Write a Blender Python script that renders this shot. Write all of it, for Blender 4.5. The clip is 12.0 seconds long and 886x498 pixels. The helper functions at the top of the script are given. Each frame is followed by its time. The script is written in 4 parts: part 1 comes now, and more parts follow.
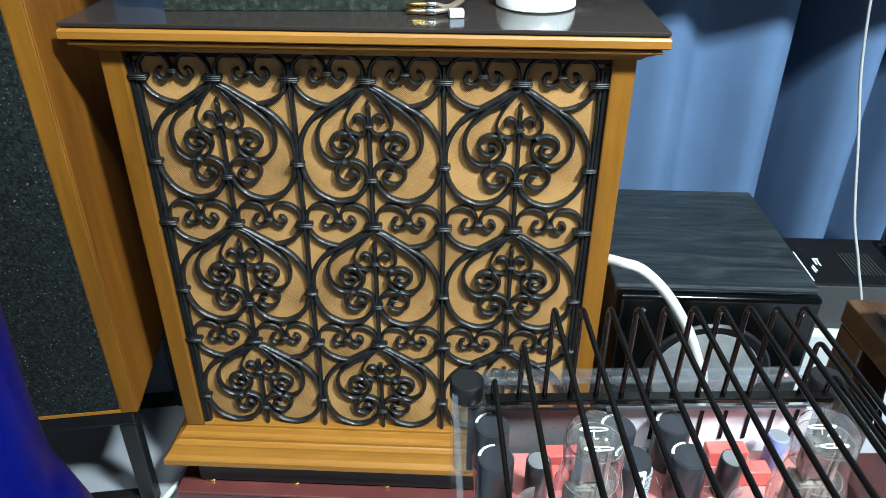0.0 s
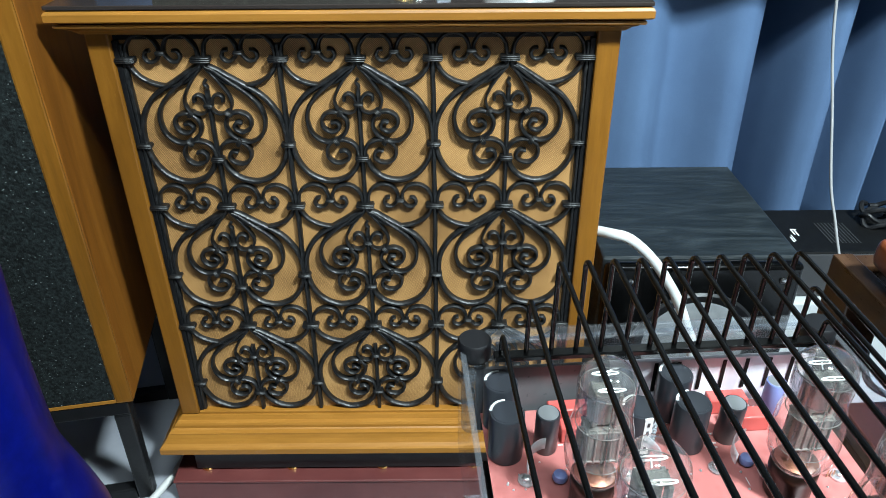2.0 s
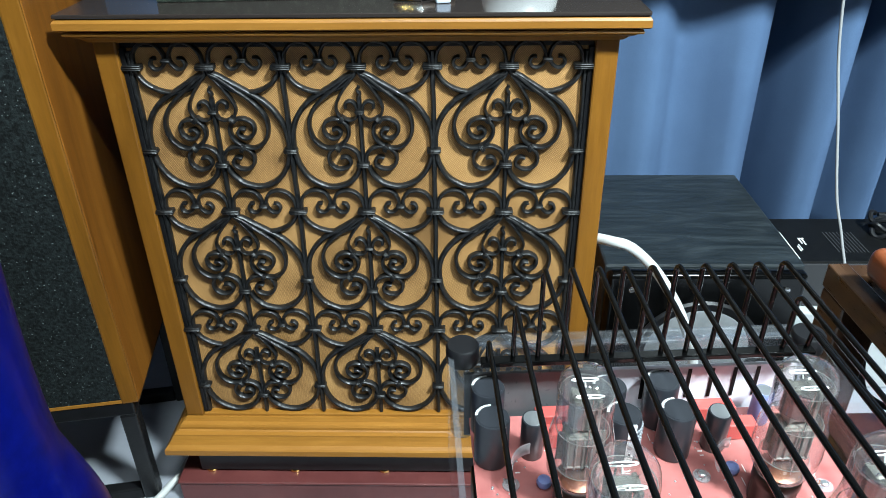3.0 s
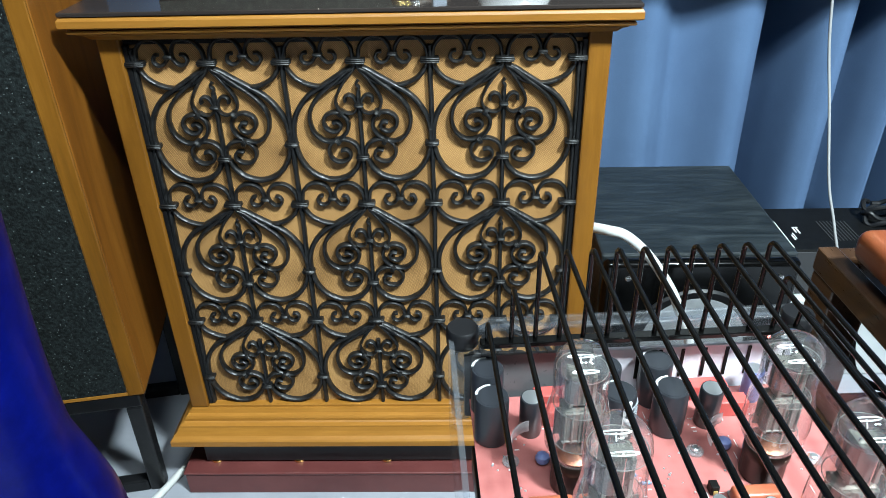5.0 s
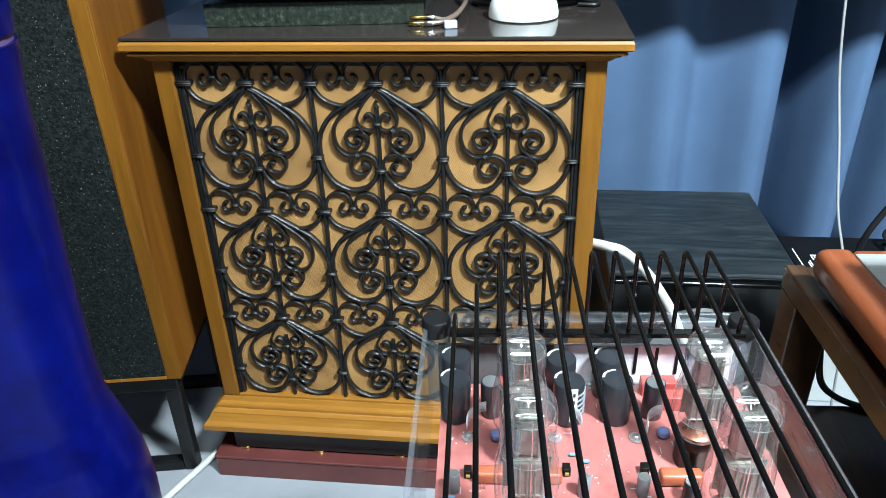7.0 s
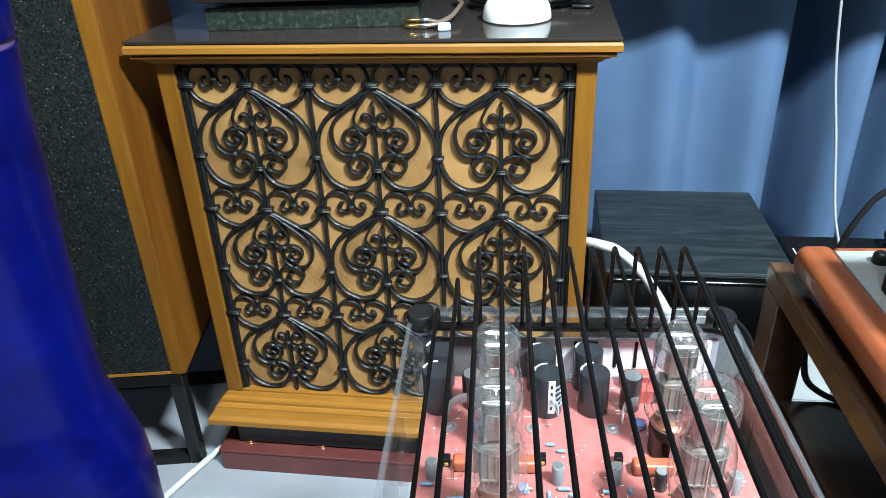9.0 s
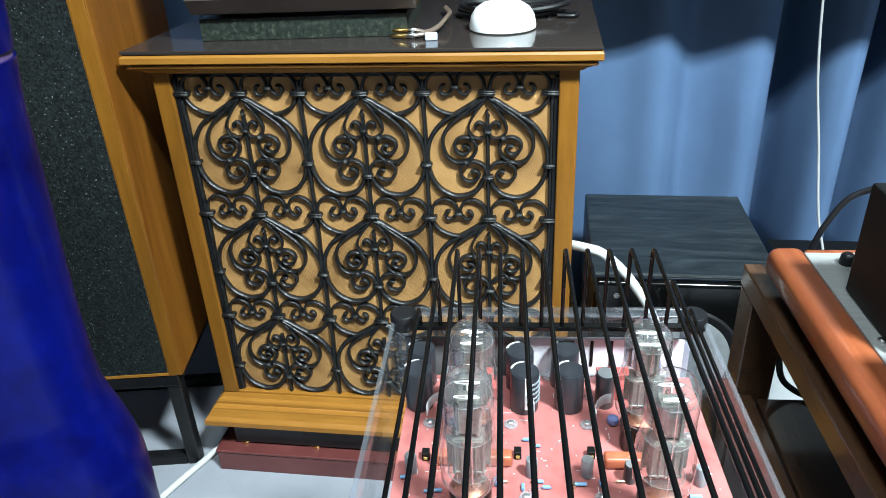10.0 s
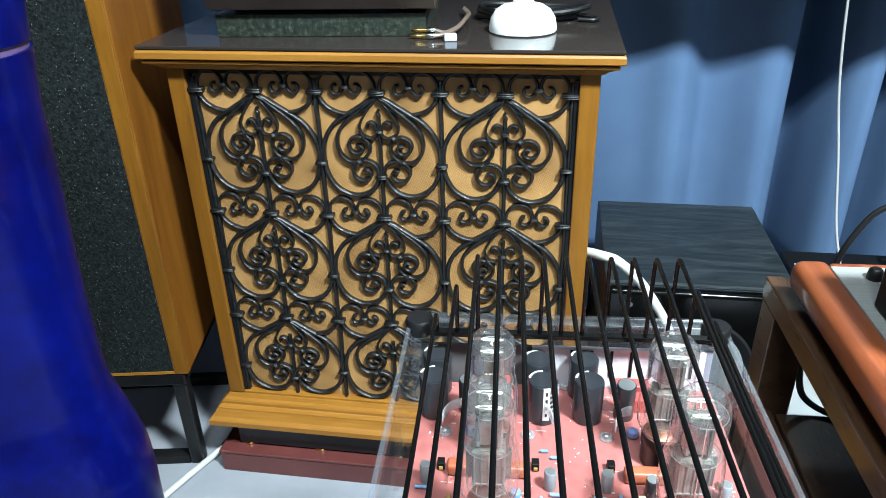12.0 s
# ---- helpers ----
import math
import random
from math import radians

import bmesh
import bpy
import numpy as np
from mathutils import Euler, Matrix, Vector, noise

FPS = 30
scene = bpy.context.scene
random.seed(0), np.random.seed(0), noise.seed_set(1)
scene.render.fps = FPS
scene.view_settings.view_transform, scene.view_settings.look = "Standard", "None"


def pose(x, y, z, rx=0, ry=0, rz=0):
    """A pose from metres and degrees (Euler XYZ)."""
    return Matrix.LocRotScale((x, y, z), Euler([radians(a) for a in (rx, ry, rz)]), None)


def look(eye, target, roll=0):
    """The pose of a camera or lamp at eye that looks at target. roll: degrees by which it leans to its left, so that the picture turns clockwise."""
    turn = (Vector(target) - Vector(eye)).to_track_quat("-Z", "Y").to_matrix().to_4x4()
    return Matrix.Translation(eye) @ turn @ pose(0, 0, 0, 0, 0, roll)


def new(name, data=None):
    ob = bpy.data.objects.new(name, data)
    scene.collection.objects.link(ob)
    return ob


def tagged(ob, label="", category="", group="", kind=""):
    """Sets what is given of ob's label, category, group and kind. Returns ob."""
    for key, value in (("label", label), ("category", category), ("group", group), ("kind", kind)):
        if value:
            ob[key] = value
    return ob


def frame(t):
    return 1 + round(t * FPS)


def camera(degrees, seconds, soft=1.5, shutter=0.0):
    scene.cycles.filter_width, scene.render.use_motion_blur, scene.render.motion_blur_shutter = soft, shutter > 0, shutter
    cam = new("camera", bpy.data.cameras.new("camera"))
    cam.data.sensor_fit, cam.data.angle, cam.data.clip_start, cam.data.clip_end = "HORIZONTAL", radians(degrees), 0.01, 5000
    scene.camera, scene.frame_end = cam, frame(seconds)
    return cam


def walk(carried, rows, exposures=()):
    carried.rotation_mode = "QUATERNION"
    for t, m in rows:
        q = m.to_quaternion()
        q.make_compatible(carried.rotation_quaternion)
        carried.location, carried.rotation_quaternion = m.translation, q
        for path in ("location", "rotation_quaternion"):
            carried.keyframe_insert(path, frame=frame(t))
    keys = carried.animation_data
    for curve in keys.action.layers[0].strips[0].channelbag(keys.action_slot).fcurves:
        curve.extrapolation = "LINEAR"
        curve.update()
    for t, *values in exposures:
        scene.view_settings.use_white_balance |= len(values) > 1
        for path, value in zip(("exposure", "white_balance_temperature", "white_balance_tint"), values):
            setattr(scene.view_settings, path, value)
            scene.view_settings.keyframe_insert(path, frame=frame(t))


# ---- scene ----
cam = camera(63.2, 12.0, soft=0.6)
PATH = [
    (0, (0.129, -0.852, 1.028), (0.061, 0.865, 0.003), 0.4),
    (0.5, (0.113, -0.864, 1.009), (0.088, 0.855, -0.014), 1.0),
    (1, (0.101, -0.872, 1.0), (0.076, 0.84, -0.035), 1.1),
    (1.5, (0.101, -0.873, 1.003), (0.095, 0.836, -0.035), 0.7),
    (2, (0.105, -0.877, 1.008), (0.107, 0.837, -0.021), -0.4),
    (2.5, (0.12, -0.879, 1.012), (0.105, 0.844, -0.004), -0.2),
    (3, (0.129, -0.884, 1.013), (0.083, 0.838, -0.003), -0.7),
    (5, (0.129, -0.906, 1.013), (0.086, 0.814, -0.007), -1.3),
    (5.5, (0.136, -0.915, 1.018), (0.083, 0.811, 0.009), -1.6),
    (6, (0.162, -0.937, 1.027), (0.061, 0.801, 0.043), -1.4),
    (6.5, (0.193, -0.976, 1.035), (0.02, 0.766, 0.067), -1.4),
    (8.5, (0.241, -0.998, 1.034), (-0.019, 0.742, 0.083), -2.3),
    (9, (0.251, -1.005, 1.038), (-0.015, 0.734, 0.086), -2.4),
    (9.5, (0.269, -1.018, 1.041), (0.0, 0.725, 0.097), -2.7),
    (10, (0.278, -1.027, 1.048), (0.001, 0.717, 0.109), -2.7),
    (10.5, (0.289, -1.033, 1.05), (0.002, 0.714, 0.121), -2.7),
    (11, (0.297, -1.033, 1.052), (0.005, 0.718, 0.131), -2.2),
    (11.5, (0.288, -1.03, 1.044), (-0.008, 0.72, 0.123), -2.4),
    (12, (0.259, -1.015, 1.043), (-0.025, 0.732, 0.11), -1.4),
]
EXPOSURES = [(0, 0.0), (1.0, -0.18), (1.5, -0.21), (2.0, -0.16), (3.0, -0.1), (5.5, -0.06), (6.5, -0.03), (9.0, 0.03), (12.0, 0.06)]
walk(cam, [(t, look(eye, target, roll)) for t, eye, target, roll in PATH], EXPOSURES)

# ---- light ----
world = bpy.data.worlds.new("world")
scene.world = world
world.use_nodes = True
world.node_tree.nodes["Background"].inputs[0].default_value = (0.75, 0.85, 1.0, 1)
world.node_tree.nodes["Background"].inputs[1].default_value = 0.05
scene.view_settings.exposure = 0.0


# ---- materials ----
def mat(name, color, rough=0.5, metal=0.0, spec=0.5, coat=0.0):
    m = bpy.data.materials.new(name)
    m.use_nodes = True
    b = m.node_tree.nodes["Principled BSDF"]
    b.inputs["Base Color"].default_value = (*color, 1)
    b.inputs["Roughness"].default_value = rough
    b.inputs["Metallic"].default_value = metal
    b.inputs["Specular IOR Level"].default_value = spec
    b.inputs["Coat Weight"].default_value = coat
    b.inputs["Coat Roughness"].default_value = 0.05
    return m


def node(m, kind, **sockets):
    n = m.node_tree.nodes.new(kind)
    for k, v in sockets.items():
        n.inputs[k.replace("_", " ")].default_value = v
    return n


def link(m, a, b):
    m.node_tree.links.new(a, b)


def bsdf(m):
    return m.node_tree.nodes["Principled BSDF"]


def coords(m, scale=(1, 1, 1), turn=(0, 0, 0)):
    tc = node(m, "ShaderNodeTexCoord")
    mp = node(m, "ShaderNodeMapping", Scale=scale, Rotation=turn)
    link(m, tc.outputs["Object"], mp.inputs["Vector"])
    return mp.outputs["Vector"]


def ramp(m, fac, stops):
    r = node(m, "ShaderNodeValToRGB")
    els = r.color_ramp.elements
    while len(els) < len(stops):
        els.new(0.5)
    for e, (p, c) in zip(els, stops):
        e.position, e.color = p, (*c, 1)
    link(m, fac, r.inputs[0])
    return r.outputs["Color"]


def bump(m, height, strength=0.2, distance=0.001):
    b = node(m, "ShaderNodeBump", Strength=strength, Distance=distance)
    link(m, height, b.inputs["Height"])
    link(m, b.outputs["Normal"], bsdf(m).inputs["Normal"])


def noisy(m, stops, scale=8.0, stretch=(1, 1, 1), detail=6, rough_span=None, bump_size=0.0, bump_scale=None, distortion=0.0):
    """Base colour from stretched noise, with roughness and relief from finer noise."""
    v = coords(m, stretch)
    n = node(m, "ShaderNodeTexNoise", Scale=scale, Detail=detail, Roughness=0.6, Distortion=distortion)
    link(m, v, n.inputs["Vector"])
    link(m, ramp(m, n.outputs["Fac"], stops), bsdf(m).inputs["Base Color"])
    f = node(m, "ShaderNodeTexNoise", Scale=bump_scale or scale * 6, Detail=4)
    link(m, v, f.inputs["Vector"])
    if rough_span:
        r = node(m, "ShaderNodeMapRange", To_Min=rough_span[0], To_Max=rough_span[1])
        r.inputs["From Min"].default_value, r.inputs["From Max"].default_value = 0.3, 0.7
        link(m, f.outputs["Fac"], r.inputs["Value"])
        link(m, r.outputs["Result"], bsdf(m).inputs["Roughness"])
    if bump_size:
        bump(m, f.outputs["Fac"], 0.4, bump_size)
    return m


def wood(name, dark, mid, light, axis="x", rough=(0.33, 0.5), coat=0.05):
    """Straight-grained varnished wood, its grain along one axis."""
    m = mat(name, mid, 0.4, spec=0.3, coat=coat)
    s = {"x": (1.6, 17, 17), "y": (17, 1.6, 17), "z": (17, 17, 1.6)}[axis]
    v = coords(m, s)
    big = node(m, "ShaderNodeTexNoise", Scale=1.6, Detail=5, Roughness=0.6, Distortion=0.6)
    link(m, v, big.inputs["Vector"])
    fine = node(m, "ShaderNodeTexNoise", Scale=14.0, Detail=6, Roughness=0.7)
    link(m, v, fine.inputs["Vector"])
    mix = node(m, "ShaderNodeMath", Value=0.35)
    mix.operation = "MULTIPLY"
    link(m, fine.outputs["Fac"], mix.inputs[0])
    mix.inputs[1].default_value = 0.28
    add = node(m, "ShaderNodeMath")
    add.operation = "MULTIPLY_ADD"
    link(m, big.outputs["Fac"], add.inputs[0])
    add.inputs[1].default_value = 0.72
    link(m, mix.outputs[0], add.inputs[2])
    link(m, ramp(m, add.outputs[0], [(0.3, dark), (0.52, mid), (0.72, light)]), bsdf(m).inputs["Base Color"])
    r = node(m, "ShaderNodeMapRange", To_Min=rough[0], To_Max=rough[1])
    link(m, fine.outputs["Fac"], r.inputs["Value"])
    link(m, r.outputs["Result"], bsdf(m).inputs["Roughness"])
    bump(m, fine.outputs["Fac"], 0.25, 0.0006)
    return m


HONEY = ((0.185, 0.075, 0.010), (0.260, 0.108, 0.016), (0.335, 0.150, 0.026))
M_WOOD_X = wood("honey_wood_along", *HONEY, axis="x")
# Upright copy of the honey wood, darkened for weaker light on front faces.
M_WOOD_Z_SHADED = wood("honey_wood_upright_shaded", (0.090, 0.034, 0.0035), (0.155, 0.060, 0.006), (0.215, 0.088, 0.010), axis="z")
M_WOOD_Y = wood("honey_wood_deep", *HONEY, axis="y")
M_TEAK = wood("teak_veneer", (0.095, 0.031, 0.004), (0.185, 0.064, 0.008), (0.255, 0.097, 0.013), axis="z", coat=0.1)
M_WALNUT = wood("walnut_frame", (0.018, 0.008, 0.004), (0.044, 0.021, 0.011), (0.085, 0.044, 0.024), axis="y", rough=(0.22, 0.36), coat=0.3)
M_REDWOOD = wood("red_varnished_wood", (0.075, 0.017, 0.007), (0.180, 0.046, 0.018), (0.25, 0.076, 0.030), axis="y", rough=(0.25, 0.4), coat=0.25)
M_IRON = noisy(mat("black_wrought_iron", (0.003, 0.003, 0.0033), 0.45, spec=0.6), [(0.3, (0.0012, 0.0012, 0.0014)), (0.7, (0.0045, 0.0045, 0.005))], 45, rough_span=(0.36, 0.58), bump_size=0.006, bump_scale=90)
M_BLACKWOOD = noisy(mat("black_ash_veneer", (0.02, 0.022, 0.025), 0.45), [(0.34, (0.005, 0.0075, 0.009)), (0.52, (0.011, 0.0145, 0.0168)), (0.76, (0.027, 0.034, 0.038))], 2.0, (1.8, 12, 12), 10, (0.35, 0.55), 0.0014, 20, 2.6)
M_GLOSSBLACK = mat("gloss_black_lacquer", (0.001, 0.001, 0.001), 0.13, spec=0.35)
M_SATINBLACK = noisy(mat("satin_black_paint", (0.006, 0.006, 0.006), 0.35, spec=0.25), [(0.3, (0.004, 0.004, 0.0045)), (0.7, (0.008, 0.008, 0.009))], 40, rough_span=(0.3, 0.45))
M_RUBBER = mat("black_rubber", (0.006, 0.006, 0.007), 0.45, spec=0.3)
M_ROD = mat("black_powder_coat", (0.002, 0.002, 0.002), 0.16, spec=0.35)
M_GREYCONE = noisy(mat("grey_cone", (0.12, 0.125, 0.13), 0.7), [(0.3, (0.10, 0.105, 0.11)), (0.7, (0.15, 0.155, 0.16))], 50)
M_BURG = noisy(mat("burgundy_lacquer", (0.06, 0.012, 0.012), 0.35), [(0.3, (0.075, 0.018, 0.017)), (0.7, (0.115, 0.032, 0.029))], 12, rough_span=(0.3, 0.45), bump_size=0.0003)
M_BASE = noisy(mat("black_base_stone", (0.018, 0.02, 0.022), 0.4), [(0.3, (0.006, 0.007, 0.008)), (0.7, (0.014, 0.015, 0.017))], 30)
M_BROWNLAC = noisy(mat("brown_lacquer", (0.035, 0.022, 0.018), 0.4), [(0.3, (0.055, 0.038, 0.033)), (0.7, (0.085, 0.060, 0.052))], 20, rough_span=(0.3, 0.5))
M_WHITE = noisy(mat("white_plastic", (0.8, 0.8, 0.8), 0.3), [(0.3, (0.74, 0.75, 0.76)), (0.7, (0.82, 0.82, 0.82))], 15)
M_CABLEWHITE = noisy(mat("white_cable_sheath", (0.6, 0.6, 0.57), 0.45), [(0.3, (0.42, 0.42, 0.41)), (0.7, (0.54, 0.54, 0.52))], 20)
M_CABLEGREY = mat("grey_cable_sheath", (0.23, 0.23, 0.235), 0.45)
M_GOLD = mat("gold_plated_metal", (0.85, 0.58, 0.2), 0.22, 1.0)
M_STEEL = noisy(mat("brushed_steel_plate", (0.27, 0.27, 0.265), 0.42, 0.3), [(0.3, (0.24, 0.24, 0.235)), (0.7, (0.31, 0.31, 0.305))], 6, (1, 40, 1), rough_span=(0.36, 0.5))
M_CHROME = mat("bright_metal", (0.75, 0.75, 0.75), 0.18, 1.0)
M_TUBEPLATE = noisy(mat("grey_anode_metal", (0.42, 0.415, 0.39), 0.35, 0.3), [(0.3, (0.10, 0.098, 0.09)), (0.7, (0.20, 0.196, 0.18))], 60, rough_span=(0.25, 0.42))
M_GETTER = mat("bright_getter_metal", (0.7, 0.7, 0.68), 0.3, 0.3)
M_BAKELITE = mat("dark_brown_tube_base", (0.007, 0.0035, 0.0025), 0.3, spec=0.3)
M_BOXBLACK = noisy(mat("black_textured_steel", (0.003, 0.003, 0.003), 0.5, spec=0.2), [(0.3, (0.002, 0.002, 0.002)), (0.7, (0.005, 0.005, 0.005))], 80, bump_size=0.0004, bump_scale=400)
M_LAMINATE = noisy(mat("pale_grey_laminate", (0.55, 0.56, 0.58), 0.4), [(0.3, (0.36, 0.37, 0.375)), (0.7, (0.44, 0.45, 0.455))], 10)
M_VENT = mat("dark_grey_vent", (0.03, 0.03, 0.032), 0.5)
M_PANELGREY = noisy(mat("grey_painted_panel", (0.09, 0.09, 0.095), 0.35), [(0.3, (0.07, 0.07, 0.075)), (0.7, (0.11, 0.11, 0.115))], 25, rough_span=(0.25, 0.45))
M_MARK = mat("white_printing", (0.7, 0.7, 0.7), 0.5)
M_CAPBLACK = mat("black_capacitor_sleeve", (0.020, 0.022, 0.027), 0.28, spec=0.6)
M_CAPGREY = mat("grey_capacitor_sleeve", (0.22, 0.24, 0.26), 0.35)
M_CAPBLUE = mat("blue_capacitor_sleeve", (0.16, 0.20, 0.42), 0.4)
M_CAPTOP = mat("aluminium_capacitor_top", (0.6, 0.62, 0.64), 0.35, 0.9)
M_ORANGE = noisy(mat("orange_film_capacitor", (0.5, 0.09, 0.02), 0.35), [(0.3, (0.29, 0.070, 0.035)), (0.7, (0.39, 0.110, 0.055))], 60)
M_REDBLOCK = mat("red_terminal_plastic", (0.46, 0.075, 0.065), 0.4)
M_RESBLUE = mat("blue_resistor", (0.14, 0.28, 0.46), 0.4)
M_YELLOW = mat("yellow_component", (0.32, 0.22, 0.06), 0.4)
M_LEAD = mat("tinned_copper", (0.7, 0.55, 0.4), 0.3, 1.0)
M_COPPERY_TINT = mat("coppery_tint", (0.20, 0.085, 0.052), 0.38, 0.8)
M_RIBBON = mat("white_plastic_band", (0.62, 0.62, 0.62), 0.4)
M_WALL = noisy(mat("dark_grey_wall", (0.06, 0.06, 0.062), 0.8), [(0.3, (0.05, 0.05, 0.052)), (0.7, (0.07, 0.07, 0.072))], 3, bump_size=0.0005, bump_scale=200)
M_CEIL = noisy(mat("grey_ceiling", (0.32, 0.32, 0.32), 0.85), [(0.3, (0.17, 0.17, 0.17)), (0.7, (0.20, 0.20, 0.20))], 3)

# grille cloth: a coarse tan weave
M_CLOTH = mat("tan_grille_cloth", (0.4, 0.24, 0.1), 0.6, spec=0.35)
v = coords(M_CLOTH)
v45 = coords(M_CLOTH, (1, 1, 1), (0, radians(38), 0))
wa = node(M_CLOTH, "ShaderNodeTexWave", Scale=190.0, Distortion=1.0, Detail=1.0)
wa.bands_direction = "X"
wb = node(M_CLOTH, "ShaderNodeTexWave", Scale=190.0, Distortion=1.0, Detail=1.0)
wb.bands_direction = "Z"
mul = node(M_CLOTH, "ShaderNodeMath")
mul.operation = "MULTIPLY"
big = node(M_CLOTH, "ShaderNodeTexNoise", Scale=9.0, Detail=5)
mad = node(M_CLOTH, "ShaderNodeMath")
mad.operation = "MULTIPLY_ADD"
for w in (wa, wb):
    link(M_CLOTH, v45, w.inputs["Vector"])
link(M_CLOTH, v, big.inputs["Vector"])
link(M_CLOTH, wa.outputs["Fac"], mul.inputs[0])
link(M_CLOTH, wb.outputs["Fac"], mul.inputs[1])
link(M_CLOTH, mul.outputs[0], mad.inputs[0])
mad.inputs[1].default_value = 0.5
link(M_CLOTH, big.outputs["Fac"], mad.inputs[2])
link(M_CLOTH, ramp(M_CLOTH, mad.outputs[0], [(0.34, (0.098, 0.046, 0.013)), (0.58, (0.262, 0.131, 0.042)), (0.92, (0.49, 0.270, 0.100))]), bsdf(M_CLOTH).inputs["Base Color"])
bump(M_CLOTH, mul.outputs[0], 0.3, 0.0006)

# speckled black baffle
M_SPECK = mat("sparkling_black_foam", (0.012, 0.016, 0.016), 0.75, spec=0.2)
v = coords(M_SPECK)
vo = node(M_SPECK, "ShaderNodeTexVoronoi", Scale=800.0)
fo = node(M_SPECK, "ShaderNodeTexNoise", Scale=260.0, Detail=3)
link(M_SPECK, v, vo.inputs["Vector"])
link(M_SPECK, v, fo.inputs["Vector"])
sep = node(M_SPECK, "ShaderNodeSeparateColor")
link(M_SPECK, vo.outputs["Color"], sep.inputs[0])
gt = node(M_SPECK, "ShaderNodeMath")
gt.operation = "GREATER_THAN"
link(M_SPECK, sep.outputs[0], gt.inputs[0])
gt.inputs[1].default_value = 0.991
mixc = node(M_SPECK, "ShaderNodeMix")
mixc.data_type = "RGBA"
link(M_SPECK, gt.outputs[0], mixc.inputs["Factor"])
link(M_SPECK, ramp(M_SPECK, fo.outputs["Fac"], [(0.38, (0.0014, 0.0022, 0.0022)), (0.7, (0.0125, 0.017, 0.017))]), mixc.inputs["A"])
mixc.inputs["B"].default_value = (0.15, 0.17, 0.17, 1)
link(M_SPECK, mixc.outputs["Result"], bsdf(M_SPECK).inputs["Base Color"])
bump(M_SPECK, fo.outputs["Fac"], 0.8, 0.002)

# dark green granite
M_GRANITE = mat("dark_green_granite", (0.05, 0.06, 0.05), 0.35)
v = coords(M_GRANITE)
vo = node(M_GRANITE, "ShaderNodeTexVoronoi", Scale=160.0, Randomness=1.0)
no = node(M_GRANITE, "ShaderNodeTexNoise", Scale=120.0, Detail=6, Roughness=0.75)
link(M_GRANITE, v, vo.inputs["Vector"])
link(M_GRANITE, v, no.inputs["Vector"])
link(M_GRANITE, ramp(M_GRANITE, no.outputs["Fac"], [(0.38, (0.008, 0.011, 0.009)), (0.54, (0.021, 0.027, 0.021)), (0.74, (0.095, 0.105, 0.08))]), bsdf(M_GRANITE).inputs["Base Color"])
bump(M_GRANITE, no.outputs["Fac"], 0.3, 0.001)

# deep blue lacquer
M_BLUE = mat("deep_blue_lacquer", (0.003, 0.006, 0.14), 0.3, spec=0.08, coat=0.09)
v = coords(M_BLUE)
no = node(M_BLUE, "ShaderNodeTexNoise", Scale=9.0, Detail=8, Roughness=0.72)
link(M_BLUE, v, no.inputs["Vector"])
link(M_BLUE, ramp(M_BLUE, no.outputs["Fac"], [(0.3, (0.0005, 0.0007, 0.026)), (0.7, (0.0012, 0.0036, 0.092))]), bsdf(M_BLUE).inputs["Base Color"])
wav = node(M_BLUE, "ShaderNodeTexNoise", Scale=16.0, Detail=2, Distortion=1.2)
link(M_BLUE, coords(M_BLUE, (1.8, 1.8, 0.7)), wav.inputs["Vector"])
cb = node(M_BLUE, "ShaderNodeBump", Strength=0.5, Distance=0.004)
link(M_BLUE, wav.outputs["Fac"], cb.inputs["Height"])
link(M_BLUE, cb.outputs["Normal"], bsdf(M_BLUE).inputs["Coat Normal"])

# blue curtain cloth
M_CURTAIN = mat("blue_curtain_cloth", (0.06, 0.13, 0.32), 0.85, spec=0.15)
v = coords(M_CURTAIN)
no = node(M_CURTAIN, "ShaderNodeTexNoise", Scale=4.0, Detail=4)
fi = node(M_CURTAIN, "ShaderNodeTexNoise", Scale=500.0, Detail=2)
link(M_CURTAIN, v, no.inputs["Vector"])
link(M_CURTAIN, v, fi.inputs["Vector"])
mad = node(M_CURTAIN, "ShaderNodeMath")
mad.operation = "MULTIPLY_ADD"
link(M_CURTAIN, fi.outputs["Fac"], mad.inputs[0])
mad.inputs[1].default_value = 0.4
link(M_CURTAIN, no.outputs["Fac"], mad.inputs[2])
link(M_CURTAIN, ramp(M_CURTAIN, mad.outputs[0], [(0.4, (0.058, 0.098, 0.182)), (0.95, (0.086, 0.143, 0.250))]), bsdf(M_CURTAIN).inputs["Base Color"])
bump(M_CURTAIN, fi.outputs["Fac"], 0.3, 0.0008)

# pale grey floor
M_FLOOR = noisy(mat("pale_grey_vinyl_floor", (0.5, 0.51, 0.56), 0.5), [(0.3, (0.215, 0.222, 0.25)), (0.7, (0.275, 0.284, 0.315))], 5, rough_span=(0.4, 0.55), bump_size=0.0004, bump_scale=90)

# smoked glass top
M_DARKGLASS = mat("smoked_glass_top", (0.026, 0.020, 0.018), 0.12, spec=0.42)

